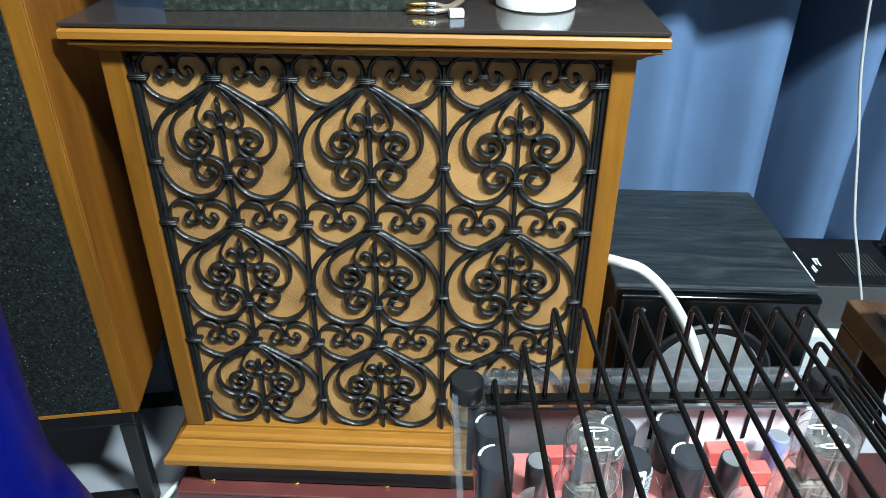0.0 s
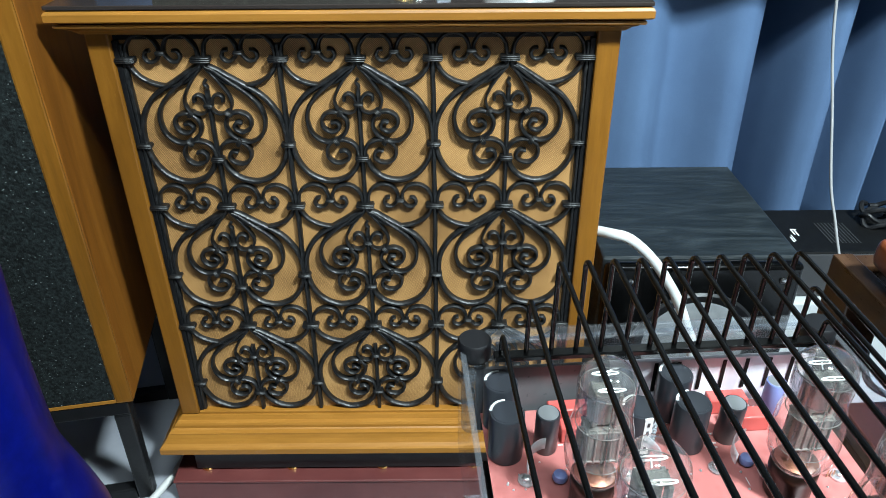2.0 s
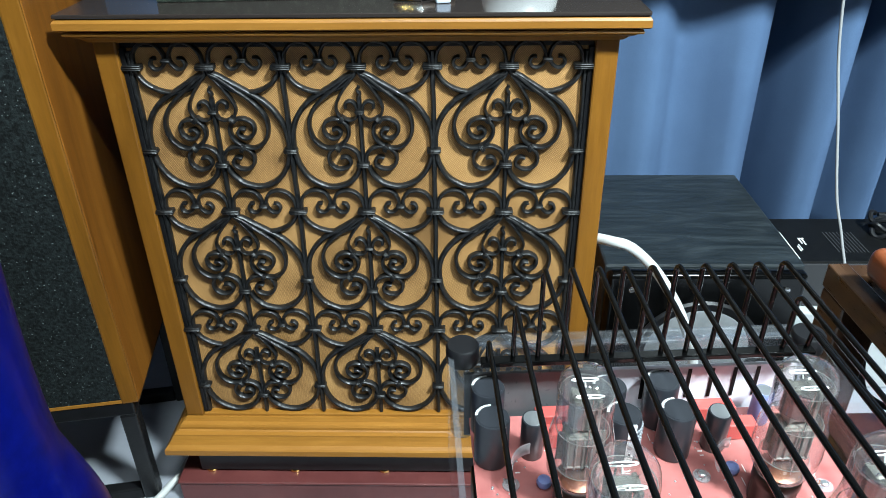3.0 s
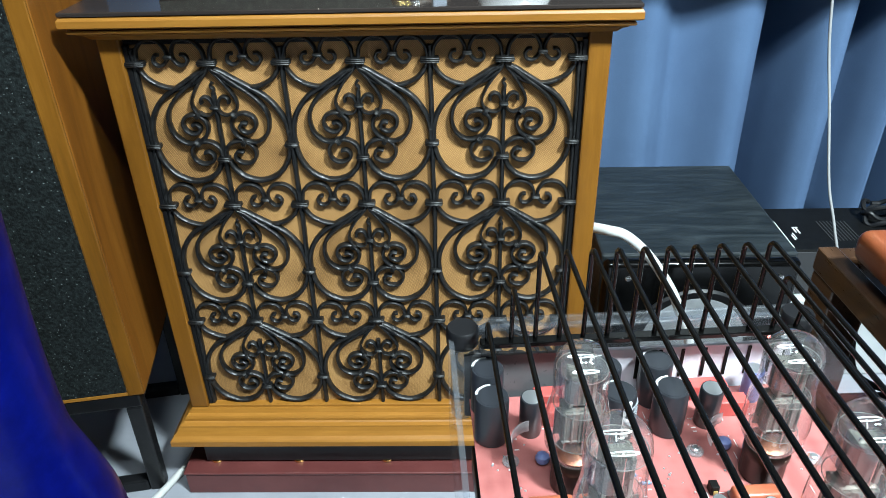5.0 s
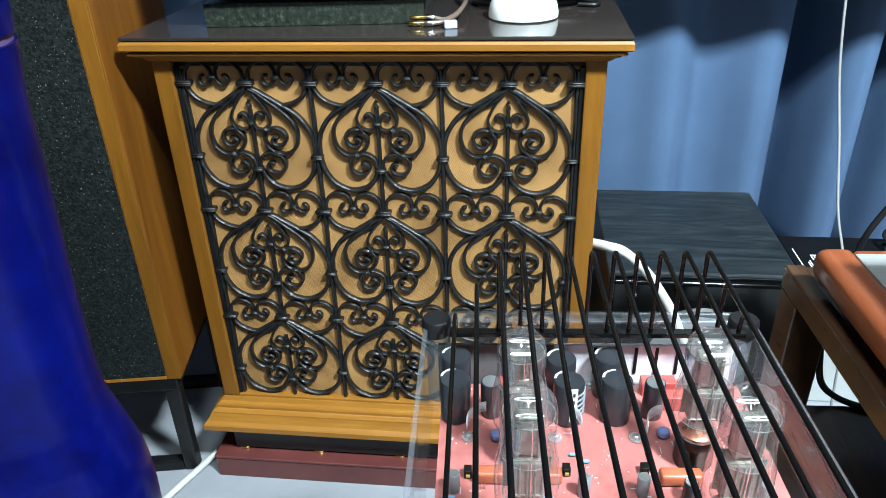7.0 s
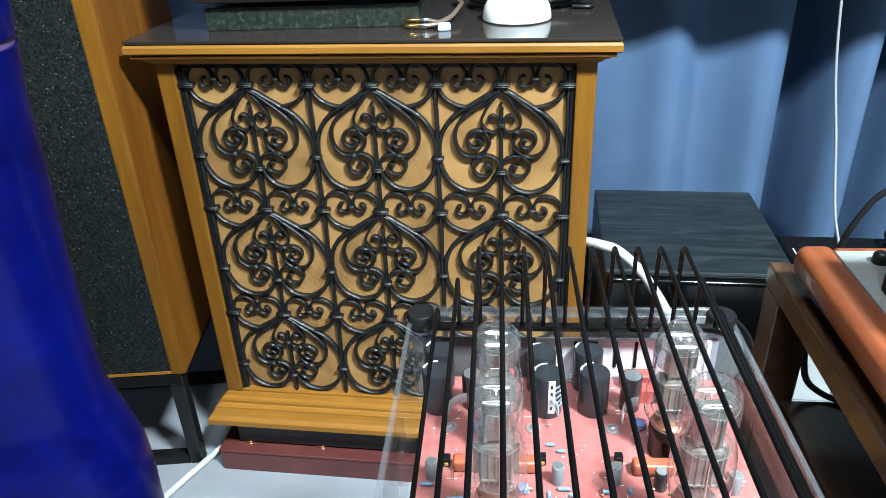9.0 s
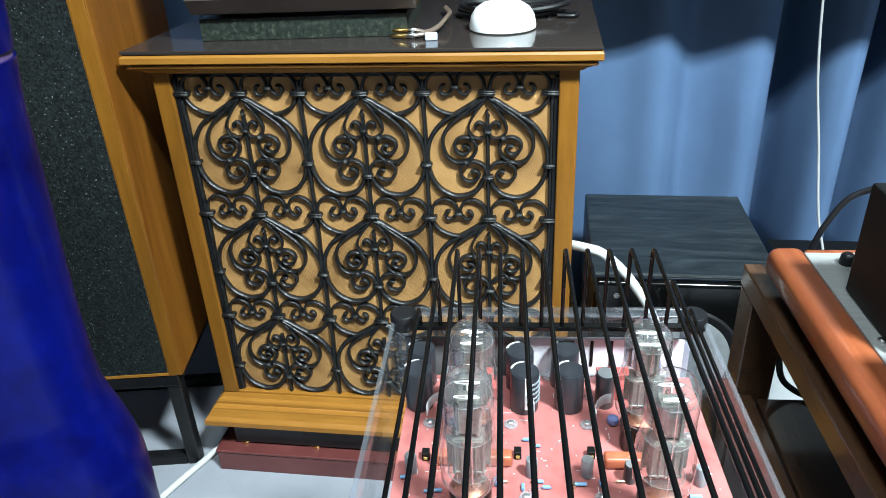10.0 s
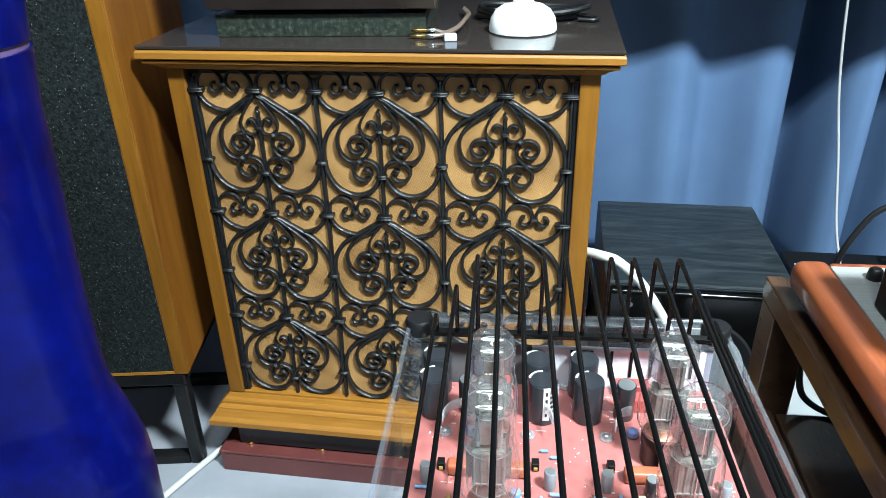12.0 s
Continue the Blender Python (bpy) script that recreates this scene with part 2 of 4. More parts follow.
# red printed circuit board
M_PCB = mat("red_circuit_board", (0.55, 0.07, 0.06), 0.35)
v = coords(M_PCB)
no = node(M_PCB, "ShaderNodeTexNoise", Scale=20.0, Detail=4)
vo = node(M_PCB, "ShaderNodeTexVoronoi", Scale=70.0)
vo.distance = "MANHATTAN"
link(M_PCB, v, no.inputs["Vector"])
link(M_PCB, v, vo.inputs["Vector"])
mad = node(M_PCB, "ShaderNodeMath")
mad.operation = "MULTIPLY_ADD"
link(M_PCB, vo.outputs["Distance"], mad.inputs[0])
mad.inputs[1].default_value = 0.35
link(M_PCB, no.outputs["Fac"], mad.inputs[2])
link(M_PCB, ramp(M_PCB, mad.outputs[0], [(0.35, (0.26, 0.074, 0.068)), (0.8, (0.35, 0.116, 0.107))]), bsdf(M_PCB).inputs["Base Color"])


def clear(name, tint, ior, gloss_rough=0.02, edge=0.45, haze=0.0):
    m = bpy.data.materials.new(name)
    m.use_nodes = True
    nt = m.node_tree
    nt.nodes.remove(nt.nodes["Principled BSDF"])
    tr = node(m, "ShaderNodeBsdfTransparent", Color=(*tint, 1))
    gl = node(m, "ShaderNodeBsdfGlossy", Roughness=gloss_rough)
    lw = node(m, "ShaderNodeLayerWeight", Blend=0.5)
    pw = node(m, "ShaderNodeMath")
    pw.operation = "POWER"
    link(m, lw.outputs["Facing"], pw.inputs[0])
    pw.inputs[1].default_value = 4.0
    fr = node(m, "ShaderNodeMath")
    fr.operation = "MULTIPLY_ADD"
    link(m, pw.outputs[0], fr.inputs[0])
    fr.inputs[1].default_value = edge
    fr.inputs[2].default_value = ((ior - 1) / (ior + 1)) ** 2
    mx = node(m, "ShaderNodeMixShader")
    link(m, fr.outputs[0], mx.inputs[0])
    link(m, tr.outputs[0], mx.inputs[1])
    link(m, gl.outputs[0], mx.inputs[2])
    # Mixed-in diffuse white paints haze on acrylic and glass, milkiness on plastic.
    df = node(m, "ShaderNodeBsdfDiffuse", Color=(0.8, 0.82, 0.86, 1))
    m2 = node(m, "ShaderNodeMixShader", Fac=haze)
    link(m, mx.outputs[0], m2.inputs[1])
    link(m, df.outputs[0], m2.inputs[2])
    link(m, m2.outputs[0], nt.nodes["Material Output"].inputs["Surface"])
    return m


M_GLASS = clear("clear_tube_glass", (0.99, 0.985, 0.98), 2.0, 0.03, 0.9, 0.025)
M_ACRYL = clear("clear_acrylic_sheet", (0.99, 0.99, 0.992), 1.5, 0.02, 0.28, 0.013)
M_EDGE = clear("frosted_acrylic_edge", (0.9, 0.92, 0.95), 1.5, 0.2, 0.12, 0.02)
# Pale satin tone of the reflection painted behind the capacitors.
M_REAR_REFLECTION = noisy(mat("pale_rear_reflection", (0.66, 0.64, 0.70), 0.35, 0.1), [(0.3, (0.62, 0.60, 0.66)), (0.7, (0.72, 0.70, 0.76))], 30, rough_span=(0.3, 0.45))
M_SMOKE = clear("smoked_clear_plastic", (0.66, 0.70, 0.74), 1.5, 0.05, 0.3, 0.06)
M_MICA = clear("clear_mica", (0.93, 0.92, 0.90), 1.6, 0.1, 0.3, 0.015)
M_FILM = clear("getter_film", (0.5, 0.51, 0.57), 2.2, 0.12, 0.4, 0.02)
M_BAND = clear("milky_plastic_band", (0.95, 0.95, 0.95), 1.5, 0.1, 0.3, 0.3)
M_WASHER = clear("clear_plastic_washer", (0.95, 0.95, 0.95), 1.5, 0.1, 0.45, 0.2)


def glow(name, color, strength):
    m = bpy.data.materials.new(name)
    m.use_nodes = True
    b = bsdf(m)
    b.inputs["Emission Color"].default_value = (*color, 1)
    b.inputs["Emission Strength"].default_value = strength
    return m


M_LED = glow("red_indicator", (1, 0.05, 0.02), 6)
M_PANEL = glow("lit_diffuser", (1.0, 0.97, 0.93), 5)


# ---- builders ----
def box(bm, x0, x1, y0, y1, z0, z1, bevel=0.0, segments=2):
    """Adds a box, its edges rounded by bevel."""
    r = bmesh.ops.create_cube(bm, size=1.0)
    vs = r["verts"]
    for q in vs:
        q.co = Vector(((x0 + x1) / 2 + q.co.x * (x1 - x0), (y0 + y1) / 2 + q.co.y * (y1 - y0), (z0 + z1) / 2 + q.co.z * (z1 - z0)))
    if bevel:
        es = {e for q in vs for e in q.link_edges}
        bmesh.ops.bevel(bm, geom=list(es), offset=bevel, segments=segments, affect="EDGES", profile=0.5)
    return bm


def lathe(bm, profile, x=0.0, y=0.0, n=24, sx=1.0, sy=1.0):
    """Adds a body turned about an upright axis; profile: (radius, z) from bottom to top."""
    rings = []
    for r, z in profile:
        rings.append([bm.verts.new((x + sx * r * math.cos(2 * math.pi * k / n), y + sy * r * math.sin(2 * math.pi * k / n), z)) for k in range(n)])
    for a, b in zip(rings, rings[1:]):
        for k in range(n):
            bm.faces.new((a[k], a[(k + 1) % n], b[(k + 1) % n], b[k]))
    bm.faces.new(rings[0][::-1])
    bm.faces.new(rings[-1])
    return bm


def smooth_path(pts, per=6):
    """Catmull-Rom points through pts."""
    ps = [Vector(p) for p in pts]
    ps = [2 * ps[0] - ps[1]] + ps + [2 * ps[-1] - ps[-2]]
    out = []
    for i in range(1, len(ps) - 2):
        a, b, c, d = ps[i - 1:i + 3]
        for k in range(per):
            t = k / per
            out.append(0.5 * ((2 * b) + (c - a) * t + (2 * a - 5 * b + 4 * c - d) * t * t + (3 * b - a - 3 * c + d) * t ** 3))
    out.append(ps[-2])
    return out


def tube(bm, pts, radius, n=10, per=8, smooth=True):
    """Adds a round cable or rod along 3D points."""
    ps = smooth_path(pts, per) if smooth else [Vector(p) for p in pts]
    rings, up = [], None
    for i, p in enumerate(ps):
        d = (ps[min(i + 1, len(ps) - 1)] - ps[max(i - 1, 0)]).normalized()
        if up is None:
            up = d.orthogonal().normalized()
        up = (up - d * up.dot(d)).normalized()
        s = d.cross(up)
        rings.append([bm.verts.new(p + radius * (math.cos(2 * math.pi * k / n) * up + math.sin(2 * math.pi * k / n) * s)) for k in range(n)])
    for a, b in zip(rings, rings[1:]):
        for k in range(n):
            bm.faces.new((a[k], a[(k + 1) % n], b[(k + 1) % n], b[k]))
    bm.faces.new(rings[0][::-1])
    bm.faces.new(rings[-1])
    return bm


def strip(bm, pts, width, depth, y=0.0, taper=1.0, per=5):
    """Adds a flat forged bar bent in the upright plane; pts: (x, z) in millimetres."""
    ps = smooth_path([(p[0], p[1], 0) for p in pts], per)
    rings = []
    for i, p in enumerate(ps):
        d = (ps[min(i + 1, len(ps) - 1)] - ps[max(i - 1, 0)]).normalized()
        nrm = Vector((-d.y, d.x, 0))
        f = 1 + (taper - 1) * i / (len(ps) - 1)
        w = width / 2 * f * 1.12
        ring = []
        for a, b in ((-1, 1), (-1, 0.46), (-0.8, 0.17), (-0.36, 0.0), (0.36, 0.0), (0.8, 0.17), (1, 0.46), (1, 1)):
            q = p + nrm * w * a
            ring.append(bm.verts.new((q.x / 1000, y + b * depth / 1000, q.y / 1000)))
        rings.append(ring)
    n = 8
    for a, b in zip(rings, rings[1:]):
        for k in range(n):
            bm.faces.new((a[k], a[(k + 1) % n], b[(k + 1) % n], b[k]))
    bm.faces.new(rings[0][::-1])
    bm.faces.new(rings[-1])
    return bm


def extrude_profile(bm, profile, x0, x1, miter=0.0):
    """Adds a moulding along x; profile: (y, z) round the section; miter: how far each end opens per metre of y."""
    ends = []
    for x, s in ((x0, 1), (x1, -1)):
        ends.append([bm.verts.new((x + s * miter * (y - profile[0][0]), y, z)) for y, z in profile])
    n = len(profile)
    for k in range(n):
        bm.faces.new((ends[0][k], ends[0][(k + 1) % n], ends[1][(k + 1) % n], ends[1][k]))
    bm.faces.new(ends[0][::-1])
    bm.faces.new(ends[1])
    return bm


def finish(bm, name, material, smooth=False):
    bmesh.ops.recalc_face_normals(bm, faces=bm.faces)
    me = bpy.data.meshes.new(name)
    bm.to_mesh(me)
    bm.free()
    me.materials.append(material)
    if smooth:
        for p in me.polygons:
            p.use_smooth = True
        me.set_sharp_from_angle(angle=radians(40))
    return me


def part(name, bm, material, parent, label="", smooth=False):
    ob = new(name, finish(bm, name, material, smooth))
    ob.parent = parent
    return tagged(ob, label)


def again(name, mesh, parent, m):
    """One more part on a mesh that is already built."""
    ob = new(name, mesh)
    ob.parent = parent
    ob.matrix_basis = m
    return ob


def thing(name, label, category, m=None, group=""):
    e = new(name)
    e.empty_display_size = 0.05
    if m is not None:
        e.matrix_basis = m
    return tagged(e, label, category, group)


def solid(name, bm, material, label, category, kind="", smooth=False, m=None):
    ob = new(name, finish(bm, name, material, smooth))
    if m is not None:
        ob.matrix_basis = m
    return tagged(ob, label, category, "", kind)


def B():
    return bmesh.new()


# ---- the room ----
solid("floor", box(B(), -1.3, 2.6, -2.05, 0.9, -0.1, 0), M_FLOOR, "pale grey vinyl floor", "floor", "structure")
solid("ceiling", box(B(), -1.3, 2.6, -2.05, 0.9, 2.5, 2.6), M_CEIL, "plain light grey ceiling", "ceiling", "structure")
solid("wall_north", box(B(), -1.4, 2.7, 0.9, 1.0, 0, 2.5), M_WALL, "plain dark grey wall behind the curtain", "wall", "structure")
solid("wall_south", box(B(), -1.4, 2.7, -2.15, -2.05, 0, 2.5), M_WALL, "plain dark grey wall", "wall", "structure")
solid("wall_west", box(B(), -1.4, -1.3, -2.05, 0.9, 0, 2.5), M_WALL, "plain dark grey wall", "wall", "structure")
solid("wall_east", box(B(), 2.6, 2.7, -2.05, 0.9, 0, 2.5), M_WALL, "plain dark grey wall", "wall", "structure")


def ceiling_light(x, y, sx, sy, watts):
    t = thing("ceiling_light", "square white ceiling light with a lit diffuser", "lamp", pose(x, y, 2.5), "ceiling lights")
    bm = B()
    for a0, a1, b0, b1 in ((-sx - .02, -sx, -sy - .02, sy + .02), (sx, sx + .02, -sy - .02, sy + .02), (-sx, sx, -sy - .02, -sy), (-sx, sx, sy, sy + .02)):
        box(bm, a0, a1, b0, b1, -0.03, -0.001)
    part("frame", bm, M_WHITE, t)
    part("diffuser", box(B(), -sx, sx, -sy, sy, -0.008, -0.003), M_PANEL, t)
    la = bpy.data.lights.new("ceiling_light", "AREA")
    la.shape, la.size, la.size_y, la.energy, la.color = "RECTANGLE", 2 * sx, 2 * sy, watts, (0.825, 1.0, 1.05)
    ob = new("lamp_light", la)
    ob.parent = t
    ob.location = (0, 0, -0.012)
    return t


ceiling_light(1.15, -1.22, 0.14, 0.14, 276)
ceiling_light(0.2, -1.12, 0.26, 0.06, 46)

# ---- curtain ----
RIDGES = [(-1.22, 0), (-0.95, 0.03), (-0.85, 0), (-0.70, 0.04), (-0.62, 0.0), (-0.48, 0.035), (-0.40, 0.0), (-0.25, 0.03), (-0.15, 0.0), (0.0, 0.03), (0.1, 0.0), (0.25, 0.03), (0.33, 0.008), (0.43, 0.024), (0.495, 0.054), (0.530, 0.054), (0.556, 0.032),
          (0.580, 0.006), (0.606, 0.004), (0.65, 0.020), (0.708, 0.050), (0.742, 0.046), (0.766, 0.000), (0.778, -0.110), (0.800, -0.145), (0.824, -0.138), (0.852, -0.070), (0.880, 0.000), (0.904, 0.042), (0.925, 0.052), (0.943, 0.020), (0.956, -0.080), (0.970, -0.130),
          (0.990, -0.085), (1.015, 0.000), (1.042, 0.055), (1.060, 0.03), (1.08, -0.10), (1.10, -0.09), (1.125, 0.055), (1.16, 0.02), (1.19, -0.05), (1.23, 0.05), (1.3, -0.05), (1.36, 0.05), (1.45, 0.0), (1.55, 0.05), (1.66, 0.0), (1.8, 0.05), (2.0, 0.0)]


def curtain():
    """A cloth whose ridges stand forward by the given depths."""
    bm = B()
    zs = np.linspace(0.02, 2.45, 14)
    grid = []
    for p in smooth_path([(x, d, 0) for x, d in [(x, d * 1.45 if d < 0 else d) for x, d in RIDGES]], 10):
        col = []
        for z in zs:
            col.append(bm.verts.new((p.x + 0.008 * math.sin(2.2 * z + 4 * p.x), 0.615 - p.y * (0.85 + 0.25 * math.sin(1.7 * z + 11 * p.x)) + 0.004 * math.sin(3 * z + 9 * p.x), z)))
        grid.append(col)
    for a, b in zip(grid, grid[1:]):
        for k in range(len(zs) - 1):
            bm.faces.new((a[k], b[k], b[k + 1], a[k + 1]))
    ob = solid("curtain", bm, M_CURTAIN, "blue cloth curtain hanging in deep folds", "curtain", smooth=True)
    ob.modifiers.new("thick", "SOLIDIFY").thickness = 0.002


curtain()
# Unseen panel, added to cast the shadow across the curtain's upper part.
solid("curtain_shade_panel", box(B(), 0.05, 1.06, 0.375, 0.39, 0.890, 2.4995, 0.002), M_SATINBLACK, "unseen dark panel added to shade the upper curtain", "screen")

# ---- the vintage loudspeaker with its iron grille ----
CAB = thing("loudspeaker_cabinet", "honey-brown wooden loudspeaker cabinet with wrought-iron grille", "loudspeaker")
part("body", box(B(), -0.318, 0.318, 0.032, 0.40, 0.15, 0.79, 0.002), M_TEAK, CAB, "honey-brown veneered carcass")
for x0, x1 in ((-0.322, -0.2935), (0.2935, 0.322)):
    part("stile", box(B(), x0, x1, -0.006, 0.036, 0.174, 0.792, 0.0025), M_WOOD_Z_SHADED, CAB)
part("rail", box(B(), -0.2935, 0.2935, -0.004, 0.036, 0.786, 0.797, 0.0015), M_WOOD_X, CAB)
part("rail", box(B(), -0.2935, 0.2935, -0.004, 0.036, 0.168, 0.178, 0.0015), M_WOOD_X, CAB)


def ring_moulding(name, levels, material, parent, label=""):
    """A moulded slab: rectangles of half-width and front edge at each height."""
    bm = B()
    rings = []
    for z, hx, yf in levels:
        rings.append([bm.verts.new(c) for c in ((-hx, yf, z), (hx, yf, z), (hx, 0.415, z), (-hx, 0.415, z))])
    for a, b in zip(rings, rings[1:]):
        for k in range(4):
            bm.faces.new((a[k], a[(k + 1) % 4], b[(k + 1) % 4], b[k]))
    bm.faces.new(rings[0][::-1])
    bm.faces.new(rings[-1])
    return part(name, bm, material, parent, label)


ring_moulding("top_moulding", [(0.788, 0.3245, -0.0075), (0.790, 0.327, -0.010), (0.7935, 0.331, -0.0135), (0.7960, 0.337, -0.0185), (0.7970, 0.338, -0.0195), (0.7975, 0.334, -0.0150), (0.7985, 0.334, -0.0150), (0.7990, 0.344, -0.0255), (0.8010, 0.3455, -0.0265),
                               (0.8030, 0.3445, -0.0255), (0.8035, 0.339, -0.0200), (0.8050, 0.339, -0.0200), (0.8056, 0.349, -0.0285), (0.8075, 0.352, -0.031), (0.8155, 0.352, -0.031), (0.8185, 0.350, -0.029), (0.820, 0.347, -0.026)], M_WOOD_X, CAB, "moulded honey-brown top edge")
ring_moulding("base_moulding", [(0.118, 0.353, -0.039), (0.1195, 0.356, -0.042), (0.130, 0.356, -0.042), (0.1325, 0.354, -0.040), (0.137, 0.350, -0.0355), (0.144, 0.345, -0.0315), (0.150, 0.342, -0.029), (0.153, 0.340, -0.0285),
                                (0.1545, 0.336, -0.0215), (0.156, 0.334, -0.0190), (0.161, 0.333, -0.0185), (0.1645, 0.330, -0.0165), (0.166, 0.327, -0.0105), (0.173, 0.3225, -0.0075)], M_WOOD_X, CAB, "moulded honey-brown plinth")
part("glass_top", box(B(), -0.3505, 0.3505, -0.0295, 0.413, 0.8204, 0.8255, 0.0012), M_DARKGLASS, CAB, "smoked glass sheet on top")
part("grille_cloth", box(B(), -0.2935, 0.2935, 0.0078, 0.031, 0.178, 0.786), M_CLOTH, CAB, "tan woven grille cloth")

# Black edging; it also puts the shade under the moulding into colour.
for x0, x1 in ((-0.2933, -0.2872), (0.2872, 0.2933)):
    part("shaded_grille_edging", box(B(), x0, x1, -0.0010, 0.0076, 0.1784, 0.7780, 0.0005, 1), M_SATINBLACK, CAB, "black edging of the grille opening, also standing in for shade")
part("shaded_grille_edging", box(B(), -0.2933, 0.2933, 0.0050, 0.0076, 0.7782, 0.7858, 0.0005, 1), M_SATINBLACK, CAB, "black edging of the grille opening, also standing in for shade")

GR = new("iron_grille")
GR.parent = CAB
tagged(GR, "black wrought-iron scrollwork grille")
D = 0.095
ROWS_Z = (0.7545, 0.5515, 0.3485)


def mirrored(pts):
    return [(-x, z) for x, z in pts]


OUTER = [(2.5, 4), (3.5, -7), (15.5, -14), (31, -24), (48, -34.5), (66, -46.5), (80, -63), (89, -83), (91.2, -107), (87, -132), (75.5, -152), (59, -163.5), (42.5, -167), (24, -162), (11.5, -151), (4.8, -137)]
SECOND = [(1.5, 2), (3, -9), (13, -15), (30.5, -29.5), (47.5, -43), (61.5, -59), (67.2, -76), (64.4, -94), (55.5, -105.5), (43.2, -110.3), (29.5, -106.5), (20, -98), (16, -87), (19, -76.5), (27.5, -70.2), (36.8, -69.4), (46, -74.3), (49.2, -83), (45.5, -92), (37, -96.5), (29.5, -93.8), (26.8, -88), (31, -83), (37, -84)]
THIRD = [(1, 0), (2.5, -10), (8, -17), (17, -28.5), (25, -41.5), (29.4, -52.5), (28.4, -61), (24.2, -69)]
PETAL = [(18.6, -54.5), (18.2, -48.5), (13.0, -45.5), (7.4, -48.2), (4.0, -55.5), (3.6, -63), (7.0, -68.7), (13.4, -70.8), (19.6, -69.2), (23.8, -66)]
LOWER = [(2.6, -132), (4.6, -120), (10.6, -112), (19.8, -107.8), (30.6, -108.2), (40.4, -113.4), (44.5, -123.3), (42.0, -133.5), (34, -139.8), (24, -139.4), (16.4, -134.2), (16, -127.4), (21, -122.8), (27.8, -124)]
ARCH = [(-43.5, -2), (-43.5, 8), (-41, 18), (-33, 27), (-22, 30.5), (-11, 27.5), (-4.5, 19), (-2.6, 9.5), (-5.5, 2), (-11.5, -3.2), (-18.3, -2.6), (-22, 3.2), (-19, 9.8), (-13.6, 10.6)]
CUP = [(-44, 2), (-41.5, -10), (-32, -23), (-16, -31.5), (0, -34), (16, -31.5), (32, -23), (41.5, -10), (44, 2)]


def strip_mesh(name, pts, w, d, y, taper=1.0):
    return finish(strip(B(), pts, w, d, y, taper), name, M_IRON, True)


def clamp_mesh(name, hw, hh, d=5.4):
    """A forged collar with three ridges."""
    bm = B()
    y1 = 0.008
    for k in (-1, 0, 1):
        c = k * hh * 2 / 3
        box(bm, -hw + abs(k) * 0.0006, hw - abs(k) * 0.0006, -d / 1000 + abs(k) * 0.0005, y1, c - hh / 3 + 0.0001, c + hh / 3 - 0.0001, 0.0008, 1)
    return finish(bm, name, M_IRON, True)


meshes = {}
for side, f in (("r", list), ("l", mirrored)):
    meshes["outer" + side] = strip_mesh("shoulder_scroll", f(OUTER), 6.3, 8.6, 0.0002)
    meshes["second" + side] = strip_mesh("spiral_scroll", f(SECOND), 5.1, 9.6, -0.0012, 0.85)
    meshes["third" + side] = strip_mesh("inner_scroll", f(THIRD), 3.7, 8.4, -0.0002, 0.9)
    meshes["petal" + side] = strip_mesh("petal_scroll", f(PETAL), 3.9, 9.2, -0.0008, 0.8)
    meshes["lower" + side] = strip_mesh("lower_scroll", f(LOWER), 4.7, 9.4, -0.0010, 0.85)
    meshes["arch" + side] = strip_mesh("arch_scroll", f(ARCH), 4.5, 8.4, 0.0006 if side == "r" else 0.0008, 0.85)
meshes["cup"] = strip_mesh("cup_scroll", CUP, 5.4, 8.0, 0.0008)
meshes["clamp_a"] = clamp_mesh("collar", 0.0125, 0.0034)
meshes["clamp_b"] = clamp_mesh("collar", 0.0095, 0.0030, 4.8)
meshes["clamp_s"] = clamp_mesh("collar", 0.0062, 0.0024, 4.2)
meshes["clamp_l"] = clamp_mesh("collar", 0.0088, 0.0034, 4.8)
meshes["tie"] = clamp_mesh("collar", 0.0052, 0.0030, 4.8)


def stem_mesh():
    bm = strip(B(), [(0, -40), (0, -80), (0, -130), (0, -200)], 5.2, 7.0, 0.0004)
    strip(bm, [(1.2, -26), (-1.6, -31), (1.6, -36), (-0.6, -42), (0, -60)], 3.6, 6.5, 0.0001)
    return finish(bm, "stem", M_IRON, True)


def bar_mesh(z0, z1):
    """A hammered upright bar, slightly uneven."""
    rnd = random.Random(4)
    pts = [(rnd.uniform(-0.5, 0.5), z) for z in np.arange(z0, z1 + 1, 22)]
    return finish(strip(B(), pts, 5.8, 7.5, 0.0004, per=2), "upright_bar", M_IRON, True)


